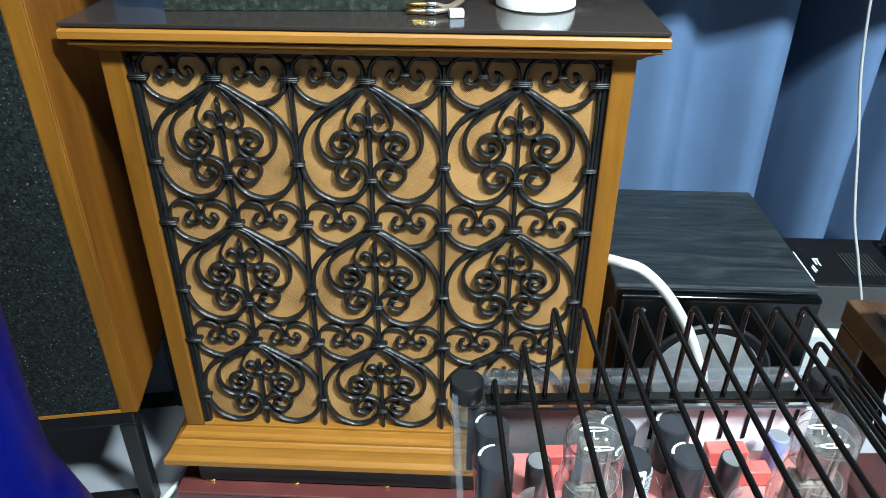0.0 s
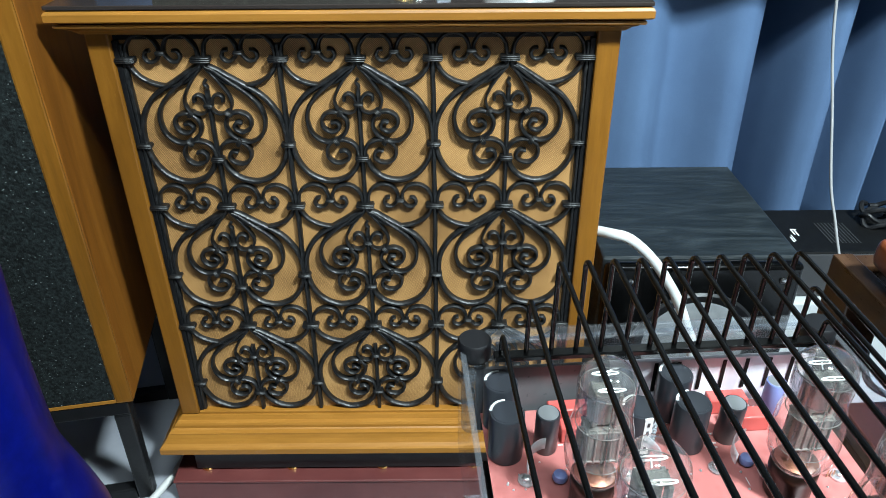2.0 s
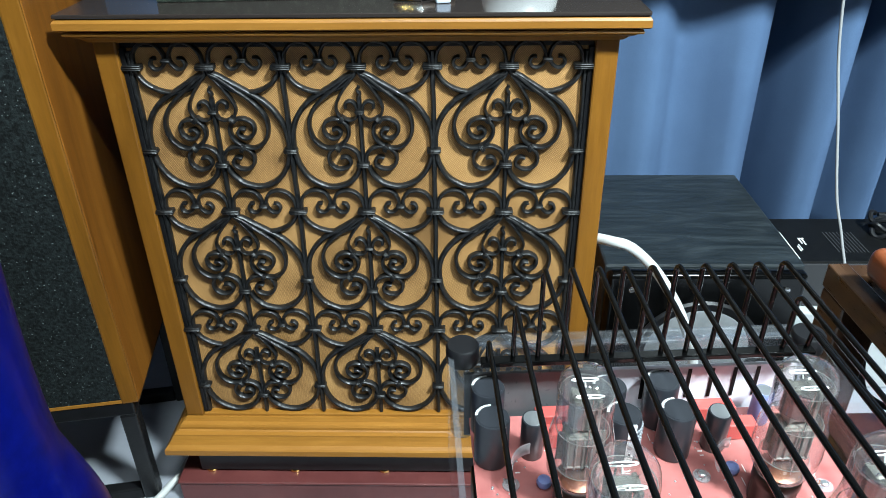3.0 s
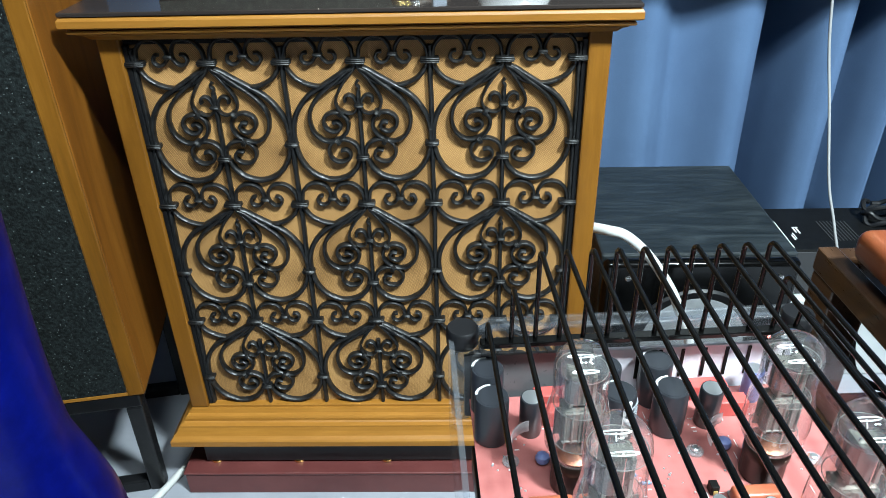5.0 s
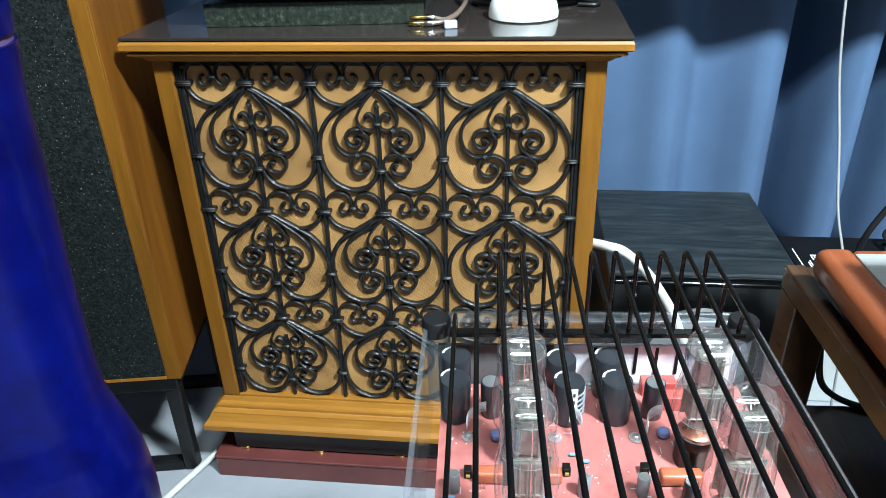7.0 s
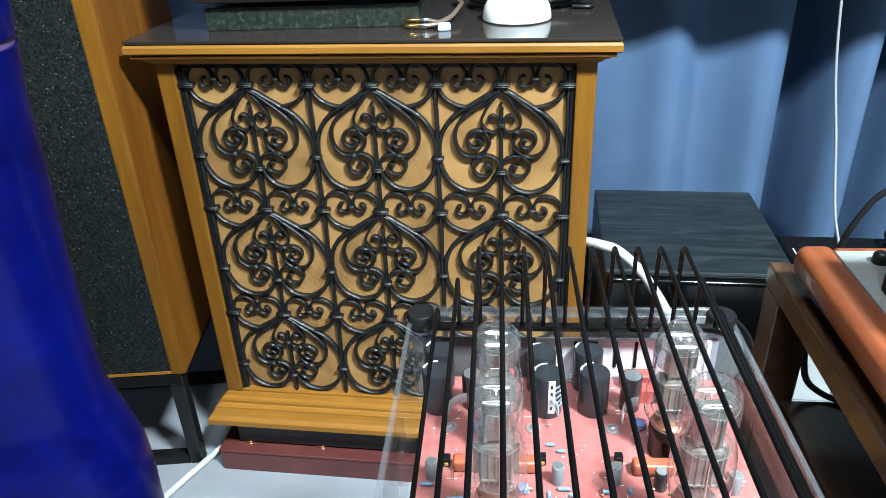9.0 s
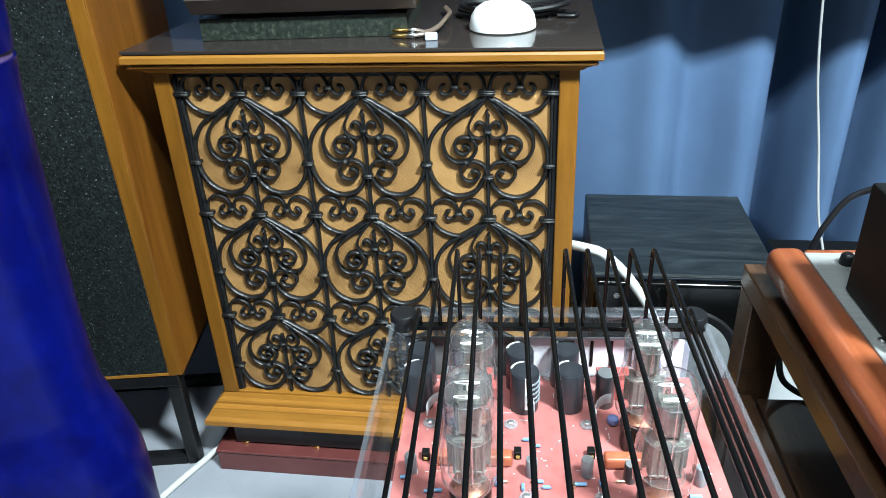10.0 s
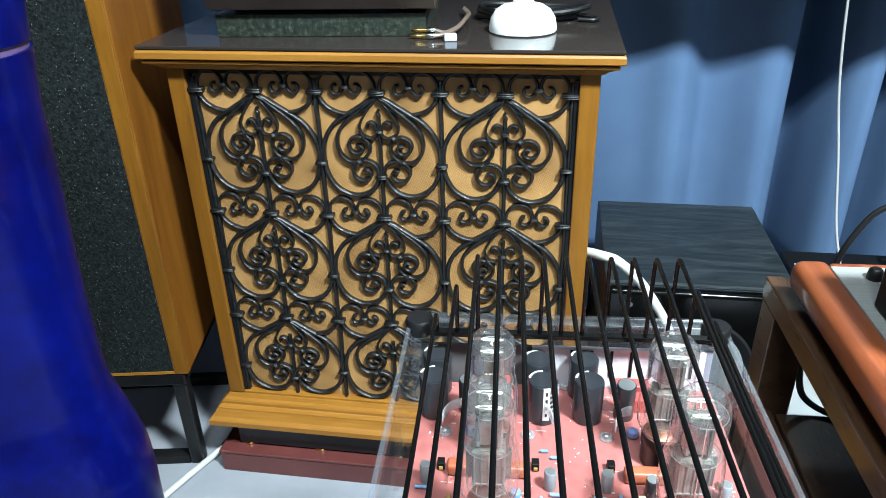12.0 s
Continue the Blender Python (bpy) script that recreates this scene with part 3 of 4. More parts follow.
meshes["stem"] = stem_mesh()
meshes["bar"] = bar_mesh(179, 788)
for k in (-3, -1, 1, 3):
    again("upright_bar", meshes["bar"], GR, pose(k * D, 0, 0))
rnd = random.Random(11)
for r, zr in enumerate(ROWS_Z):
    for k in range(-3, 4):
        again("collar", meshes["clamp_a"], GR, pose(k * D, 0.0, zr, 0, rnd.uniform(-3, 3)) if abs(k) < 3 else pose(k * D - math.copysign(0.003, k), 0, zr))
    for k in (-3, -1, 1, 3):
        again("collar", meshes["clamp_b"], GR, pose(k * D - (0.001 * k if abs(k) == 3 else 0), 0.0, zr - 0.1125))
    for k in (-2, 0, 2):
        for key, nm in (("outer", "shoulder_scroll"), ("second", "spiral_scroll"), ("third", "inner_scroll"), ("petal", "petal_scroll"), ("lower", "lower_scroll")):
            for side in "rl":
                again(nm, meshes[key + side], GR, pose(k * D, rnd.uniform(-0.0003, 0.0003), zr, 0, rnd.uniform(-1, 1)))
        if r < 2:
            again("stem", meshes["stem"], GR, pose(k * D, 0, zr))
        else:
            again("stem", finish(strip(B(), [(0, -40), (0, -100), (0, -171)], 5.2, 7.0, 0.0004), "stem", M_IRON, True), GR, pose(k * D, 0, zr))
        again("collar", meshes["clamp_s"], GR, pose(k * D, -0.0004, zr - 0.0590))
        again("collar", meshes["clamp_l"], GR, pose(k * D, -0.0004, zr - 0.1325))
        for s in (1, -1):
            again("collar", meshes["tie"], GR, pose(k * D + s * 0.0242, -0.0009, zr - 0.0690, 0, s * 48))
            again("collar", meshes["tie"], GR, pose(k * D + s * 0.0315, -0.0007, zr - 0.1085, 0, -s * 62))
    for k in range(-3, 3):
        x = (k + 0.5) * D
        again("cup_scroll", meshes["cup"], GR, pose(x, 0, zr))
        for side in "rl":
            again("arch_scroll", meshes["arch" + side], GR, pose(x, rnd.uniform(-0.0003, 0.0003), zr, 0, rnd.uniform(-2, 2)))
        again("collar", meshes["clamp_s"], GR, pose(x, -0.0004, zr + 0.0085))

# ---- what the cabinet stands on ----
PL = thing("base_slab", "black stone base slab with small brass feet", "base")
part("slab", box(B(), -0.316, 0.316, -0.014, 0.39, 0.0565, 0.1175, 0.002), M_BASE, PL)
for x in (-0.30, -0.155, 0.0, 0.155, 0.30):
    part("foot", lathe(B(), [(0.009, 0.0512), (0.010, 0.052), (0.010, 0.0562)], x, -0.005, 16), M_GOLD, PL, "small brass foot")
PF = thing("platform", "low burgundy lacquered wooden platform on the floor", "platform")
part("plinth", box(B(), -0.350, 0.350, -0.036, 0.398, 0.0, 0.0455, 0.002), M_BURG, PF)
part("top_board", box(B(), -0.352, 0.352, -0.038, 0.40, 0.0457, 0.051, 0.002), M_BURG, PF)

# ---- what stands on the cabinet ----
TOPZ = 0.8256
MG = pose(-0.09, 0.045, TOPZ, 0, 0, 4)
solid("granite_slab", box(B(), -0.158, 0.158, 0.0, 0.22, 0, 0.033, 0.0012), M_GRANITE, "dark green speckled granite slab on the cabinet", "stone slab", m=MG)
SP = thing("bookshelf_speaker", "small dark-brown loudspeaker on a granite slab", "loudspeaker", pose(-0.085, 0.045, TOPZ + 0.038, 0, 0, 4))
bm = B()
prof = [(0.006, 0.0), (-0.012, 0.004), (-0.028, 0.026), (-0.028, 0.324), (-0.012, 0.346), (0.006, 0.35)]
extrude_profile(bm, prof, -0.168, 0.168, 0.0)
part("baffle", bm, M_BROWNLAC, SP, "brown bevelled front baffle")
part("body", box(B(), -0.164, 0.166, 0.0062, 0.20, 0.002, 0.348, 0.003), M_WOOD_Z_SHADED, SP, "honey-brown wooden body")
for x in (-0.13, 0.13):
    for y in (0.03, 0.17):
        part("foot", lathe(B(), [(0.009, -0.0048), (0.010, -0.003), (0.010, 0.0018)], x, y, 14), M_RUBBER, SP)

LAMP = thing("white_stand", "white domed plastic stand with a clear neck", "stand", pose(0.207, 0.100, TOPZ))
part("dome", lathe(B(), [(0.048, 0), (0.0505, 0.002), (0.0505, 0.008), (0.048, 0.020), (0.041, 0.031), (0.030, 0.038), (0.018, 0.041), (0.016, 0.042)], n=40), M_WHITE, LAMP, smooth=True)
part("neck", lathe(B(), [(0.0155, 0.042), (0.0155, 0.058), (0.0135, 0.060), (0.0135, 0.085), (0.017, 0.088), (0.017, 0.105)], n=28), M_WHITE, LAMP, smooth=True)
bm = B()
for k in range(3):
    tube(bm, [(0.072 * math.cos(a) * (1 + 0.1 * k) + 0.010 * k, 0.034 * math.sin(a) * (1 + 0.12 * k), 0.004 + 0.0065 * k + 0.003 * math.sin(2 * a + k)) for a in np.linspace(0, 6.2, 14)], 0.0046, 8, 4)
tube(bm, [(0.06, 0.0, 0.004), (0.09, 0.004, 0.006), (0.12, -0.01, 0.004), (0.115, -0.03, 0.004), (0.09, -0.026, 0.004)], 0.0032, 8)
solid("coiled_cable", bm, M_RUBBER, "coiled black cable lying on the glass top", "cable", smooth=True, m=pose(0.20, 0.20, TOPZ))

PLUG = thing("banana_plugs", "pair of gold banana plugs on a flat brown cable", "cable", pose(0.062, 0.034, TOPZ))
for dy in (0, 0.012):
    bm = B()
    prof = [(0.0018, -0.015), (0.0030, -0.012), (0.0037, -0.004), (0.0030, 0.002), (0.0042, 0.0025), (0.0042, 0.009)]
    lathe(bm, prof, 0, 0, 14)
    bmesh.ops.rotate(bm, verts=bm.verts, cent=(0, 0, 0), matrix=Matrix.Rotation(radians(90), 3, "Y"))
    bmesh.ops.translate(bm, verts=bm.verts, vec=(0, dy * 1.0, 0.0045 + dy * 0.45))
    part("plug", bm, M_GOLD, PLUG, smooth=True)
    bm = B()
    lathe(bm, [(0.0042, 0.009), (0.0045, 0.010), (0.0045, 0.019), (0.0038, 0.021)], 0, 0, 14)
    bmesh.ops.rotate(bm, verts=bm.verts, cent=(0, 0, 0), matrix=Matrix.Rotation(radians(90), 3, "Y"))
    bmesh.ops.translate(bm, verts=bm.verts, vec=(0, dy * 1.0, 0.0048 + dy * 0.45))
    part("sleeve", bm, M_CHROME, PLUG, "silver sleeve", smooth=True)
    part("lead", tube(B(), [(0.02, dy, 0.0048 + dy * 0.45), (0.035, dy + 0.008, 0.006), (0.05, 0.03 + dy, 0.010), (0.058, 0.07 + dy, 0.016), (0.055, 0.13 + dy, 0.012), (0.04, 0.19 + dy, 0.01)], 0.0032, 8), mat("brown_lead_sheath", (0.12, 0.085, 0.065), 0.4), PLUG, smooth=True)
solid("plug_cap", box(B(), -0.009, 0.009, -0.006, 0.006, 0, 0.010, 0.0015), mat("milky_plastic", (0.45, 0.50, 0.60), 0.3), "small translucent white plastic cap", "cap", m=pose(0.108, 0.026, TOPZ, 0, 0, 12))

# ---- toed-in tall loudspeaker on its stand ----
TS = pose(-0.365, -0.047, 0.008, 0, 0, 10.5)
TALL = thing("tall_loudspeaker", "tall teak loudspeaker with a sparkling black front", "loudspeaker", TS)
part("body", box(B(), -0.32, 0.0, -0.0116, 0.32, 0.2462, 1.30, 0.002), M_TEAK, TALL, "teak-veneered body")
part("side_edge", box(B(), -0.025, -0.0006, -0.0142, -0.0118, 0.2462, 1.30, 0.002), M_WOOD_Z_SHADED, TALL)
part("side_edge", box(B(), -0.3194, -0.295, -0.0142, -0.0118, 0.2462, 1.30, 0.002), M_WOOD_Z_SHADED, TALL)
part("bottom_edge", box(B(), -0.2948, -0.0252, -0.0140, -0.0118, 0.2466, 0.2525, 0.0004), M_WOOD_X, TALL)
part("front", box(B(), -0.2945, -0.0255, -0.0136, -0.0118, 0.253, 1.297, 0.0006), M_SPECK, TALL, "sparkling black foam front")
ST = thing("speaker_stand", "black square-tube steel speaker stand", "stand", TS)
GND = -0.008
for x0, x1, y0, y1, dx, dy in ((-0.31, -0.01, -0.012, 0.014, -0.016, 0.038), (-0.31, -0.01, 0.274, 0.30, 0.0, 0.0)):
    part("crossbar", box(B(), x0, x1, y0, y1, 0.2195, 0.2455, 0.003), M_SATINBLACK, ST)
    part("floor_bar", box(B(), x0 + 0.027 + dx, x1 - 0.027 + dx, y0 + 0.002 + dy, y1 - 0.002 + dy, GND, GND + 0.024, 0.003), M_SATINBLACK, ST)
    for x in (-0.31, -0.036):
        bm = box(B(), x, x + 0.026, y0, y1, GND, 0.219, 0.003)
        for q in bm.verts:
            q.co.x += dx * (1 - q.co.z / 0.219)
            q.co.y += dy * (1 - q.co.z / 0.219)
        part("leg", bm, M_SATINBLACK, ST)
for x in (-0.31, -0.036):
    part("side_bar", box(B(), x, x + 0.026, 0.0145, 0.2735, 0.2197, 0.2453, 0.003), M_SATINBLACK, ST)

# ---- blue lacquered body ----
BL = thing("blue_loudspeaker", "glossy deep-blue lacquered curved loudspeaker", "loudspeaker", pose(-0.40, -0.42, 0))


def blue_half(x):
    return (0.79 * (x + 0.40) + 0.006) / 0.873


SIL = [(0.0, -0.225), (0.02, -0.212), (0.15, -0.210), (0.30, -0.208), (0.37, -0.205), (0.415, -0.207), (0.452, -0.217), (0.485, -0.228), (0.515, -0.2355), (0.58, -0.2365), (0.66, -0.233), (0.79, -0.224), (0.85, -0.221), (0.903, -0.213)]
UPPER = [(0.911, -0.213), (0.95, -0.208), (1.05, -0.203), (1.12, -0.215), (1.16, -0.25), (1.18, -0.31)]


def blue_loft(rows):
    zs = smooth_path([(blue_half(x), z, 0) for z, x in rows], 5)
    return lathe(B(), [(max(p.x, 0.01), p.y) for p in zs], 0, 0, 64, 1.0, 0.6)


part("body", blue_loft(SIL), M_BLUE, BL, smooth=True)
part("head", blue_loft(UPPER), M_BLUE, BL, smooth=True)
part("seam", blue_loft([(0.9031, -0.2165), (0.907, -0.2165), (0.9109, -0.2165)]), mat("pale_violet_seam", (0.085, 0.05, 0.13), 0.4), BL, "pale joint line", smooth=True)

# ---- subwoofer ----
SUB = thing("subwoofer", "black ash subwoofer with a glossy front", "subwoofer")
part("body", box(B(), 0.366, 0.690, 0.118, 0.470, 0.012, 0.392, 0.004), M_BLACKWOOD, SUB, "black ash veneered box")
part("front_panel", box(B(), 0.368, 0.688, 0.092, 0.1178, 0.012, 0.390, 0.010, 4), M_GLOSSBLACK, SUB, "gloss black front panel", smooth=True)


def turned_front(bm_profile, x, z, y):
    bm = B()
    lathe(bm, bm_profile, 0, 0, 48)
    bmesh.ops.rotate(bm, verts=bm.verts, cent=(0, 0, 0), matrix=Matrix.Rotation(radians(90), 3, "X"))
    bmesh.ops.translate(bm, verts=bm.verts, vec=(x, y, z))
    return bm


part("surround", turned_front([(0.104, -0.001), (0.106, 0.003), (0.102, 0.007), (0.094, 0.006), (0.090, 0.003)], 0.529, 0.235, 0.0915), M_RUBBER, SUB, "black rubber surround", smooth=True)
part("cone", turned_front([(0.088, 0.0035), (0.086, 0.0045), (0.05, 0.008), (0.02, 0.0095), (0.004, 0.010)], 0.529, 0.235, 0.0912), M_GREYCONE, SUB, "grey speaker cone", smooth=True)
part("indicator", turned_front([(0.003, 0), (0.0026, 0.0015), (0.001, 0.002)], 0.663, 0.239, 0.0918), M_LED, SUB, "red indicator light")
for x in (0.408, 0.655):
    for z in (0.362, 0.10):
        part("screw", turned_front([(0.0055, 0), (0.0055, 0.002), (0.003, 0.0035)], x, z, 0.0918), M_CHROME, SUB, "bright screw", smooth=True)
for x in (0.39, 0.66):
    for y in (0.13, 0.44):
        part("foot", lathe(B(), [(0.014, 0), (0.015, 0.0118)], x, y, 16), M_RUBBER, SUB)

solid("white_cable", tube(B(), [(0.300, 0.06, 0.480), (0.325, 0.03, 0.493), (0.348, 0.006, 0.500), (0.367, 0.0, 0.497), (0.390, 0.0, 0.479), (0.413, 0.0, 0.454), (0.435, 0.0, 0.422), (0.455, 0.0, 0.388), (0.475, 0.0, 0.342), (0.492, 0.0, 0.292), (0.50, -0.01, 0.15), (0.49, -0.04, 0.02), (0.45, -0.10, 0.0082), (0.40, -0.2, 0.0082)], 0.0077, 12), M_CABLEWHITE, "thick white cable looping in front of the subwoofer", "cable", smooth=True)

# ---- equipment beside the subwoofer ----
EQ = thing("power_conditioner", "flat black power conditioner with white printing", "equipment")
part("case", box(B(), 0.765, 1.22, 0.295, 0.47, 0.19, 0.290, 0.003), M_BOXBLACK, EQ)
part("front_panel", box(B(), 0.768, 1.217, 0.291, 0.2948, 0.193, 0.287, 0.001), M_VENT, EQ, "dark grey front panel")
part("printed_line", box(B(), 0.778, 0.7805, 0.305, 0.41, 0.2902, 0.2906), M_MARK, EQ, "white printed line")
for x, y, w, h in ((0.806, 0.364, 0.003, 0.020), (0.812, 0.360, 0.003, 0.022), (0.806, 0.383, 0.012, 0.003), (0.793, 0.335, 0.003, 0.020), (0.798, 0.340, 0.002, 0.022)):
    part("printed_mark", box(B(), x, x + w, y, y + h, 0.2902, 0.2906), M_MARK, EQ, "white printed mark")
for k in range(9):
    part("dark_slot", box(B(), 0.865 + 0.007 * k, 0.867 + 0.007 * k, 0.33, 0.41, 0.2902, 0.2907), M_VENT, EQ)
solid("grey_cabinet", box(B(), 0.76, 1.25, 0.27, 0.48, 0.0, 0.1895, 0.004), M_LAMINATE, "low pale grey laminate cabinet", "cabinet")
bm = B()
for k in range(3):
    tube(bm, [(0.03 * math.cos(a + k), 0.02 * math.sin(a + k) + 0.01 * k, 0.006 + 0.012 * k + 0.006 * math.sin(3 * a)) for a in np.linspace(0, 6.0, 12)], 0.005, 8, 4)
solid("tangled_cable", bm, M_RUBBER, "tangled black cable lying on the power conditioner", "cable", smooth=True, m=pose(0.99, 0.40, 0.290))
solid("hanging_cable", tube(B(), [(0.70, 0.36, 1.7), (0.715, 0.35, 1.2), (0.732, 0.33, 0.88), (0.744, 0.308, 0.711), (0.757, 0.268, 0.584), (0.765, 0.222, 0.468), (0.777, 0.19, 0.40), (0.792, 0.15, 0.30), (0.80, 0.13, 0.12), (0.80, 0.10, 0.004)], 0.0024, 10), M_CABLEGREY, "thin pale grey cable hanging before the curtain", "cable", smooth=True)
solid("floor_wire", tube(B(), [(0.72, 0.20, 0.0065), (0.80, 0.17, 0.0065), (0.88, 0.14, 0.0065), (0.96, 0.12, 0.0065), (1.06, 0.13, 0.0065)], 0.006, 8), M_CABLEWHITE, "white cable lying on the floor behind the rack", "cable", smooth=True)
solid("floor_cable", tube(B(), [(-0.36, 0.12, 0.007), (-0.372, 0.03, 0.007), (-0.385, -0.01, 0.007), (-0.41, -0.07, 0.007), (-0.43, -0.12, 0.007), (-0.47, -0.22, 0.007), (-0.55, -0.3, 0.007)], 0.0065, 10), M_CABLEWHITE, "white cable lying on the floor", "cable", smooth=True)

# ---- valve amplifier under its guard ----
AM = pose(0.282, -0.379, 0, 0, 0, 3.7)
AMP = thing("valve_amplifier", "valve amplifier with red board in clear acrylic case", "amplifier", AM)
HW, LEN, PZ = 0.164, 0.43, 0.556
part("chassis", box(B(), -0.137, 0.149, -LEN + 0.02, -0.018, 0.500, 0.530, 0.002), M_SATINBLACK, AMP, "black chassis tray")
part("circuit_board", box(B(), -0.146, 0.152, -LEN + 0.02, -0.018, PZ - 0.002, PZ, 0.0), M_PCB, AMP, "red printed circuit board")
for x0, x1, y0, y1 in ((-HW, -HW + 0.005, -LEN, -0.001), (HW - 0.005, HW, -LEN, -0.001), (-HW, HW, 0.0, 0.005)):
    w = part("acrylic_wall", box(B(), x0, x1, y0, y1, 0.500, 0.622, 0.0006, 1), M_ACRYL, AMP, "clear acrylic sheet")
    w.visible_shadow = False
for x0, x1, y0, y1 in ((-HW, -HW + 0.005, -LEN, -0.001), (HW - 0.005, HW, -LEN, -0.001), (-HW, HW, 0.0, 0.005)):
    part("acrylic_edge", box(B(), x0 + 0.0003, x1 - 0.0003, y0 + 0.0003, y1 - 0.0003, 0.6221, 0.6229), M_EDGE, AMP, "pale frosted sheet edge")
part("acrylic_strip", box(B(), -0.140, 0.150, -0.0065, 0.0115, 0.6231, 0.6262, 0.0006, 1), M_EDGE, AMP, "pale frosted acrylic strip along the rear edge")
# Pale panel and its slots stand in for a reflection in the rear acrylic.
part("reflection_panel", box(B(), -0.033, 0.150, -0.014, -0.010, 0.531, 0.602), M_REAR_REFLECTION, AMP, "pale panel standing in for a reflection in the acrylic")
part("dark_panel", box(B(), -0.150, -0.0335, -0.0135, -0.010, 0.531, 0.602), M_PANELGREY, AMP, "dark grey back panel")
for k in range(7):
    part("dark_slot", box(B(), 0.0060 + 0.0204 * k, 0.0092 + 0.0204 * k, -0.0150, -0.0142, 0.568, 0.600), M_BOXBLACK, AMP, "dark slot of the painted reflection")
for s in (-1, 1):
    for y in (-0.006, -LEN + 0.02):
        p = part("corner_post", lathe(B(), [(0.011, 0.5305), (0.011, 0.612)], s * 0.151, y, 20), M_SMOKE, AMP, "smoky clear corner post", smooth=True)
        part("knob", lathe(B(), [(0.0135, 0.6122), (0.0145, 0.614), (0.0145, 0.628), (0.0130, 0.630)], s * 0.151, y, 28), M_RUBBER, AMP, "black round knob", smooth=True)

# guard of bent rods
GU = thing("tube_guard", "black bent-rod guard over the valves", "guard", AM)
NR = 14
part("rail", box(B(), -0.137, 0.146, -0.030, -0.020, 0.6225, 0.6275, 0.001), M_ROD, GU)
part("rail", box(B(), -0.137, 0.146, -LEN + 0.02, -LEN + 0.03, 0.6225, 0.6275, 0.001), M_ROD, GU)
for k in range(NR):
    u = -0.131 + k * (0.271 / (NR - 1))
    top = {0: 0.650, 1: 0.684, NR - 2: 0.684, NR - 1: 0.650}.get(k, 0.718)
    pts = [(u, -0.024, 0.6276), (u, -0.026, 0.628 + 0.6 * (top - 0.628))]
    for a in np.linspace(0, 90, 6):
        pts.append((u, -0.034 + 0.008 * math.cos(radians(a)) - 0.0, top - 0.008 + 0.008 * math.sin(radians(a))))
    pts += [(u, -0.20, top - 0.002), (u, -LEN + 0.04, top - 0.002), (u, -LEN + 0.026, top - 0.012), (u, -LEN + 0.025, 0.6276)]
    part("rod", tube(B(), pts, 0.0021, 10, smooth=False), M_ROD, GU, smooth=True)


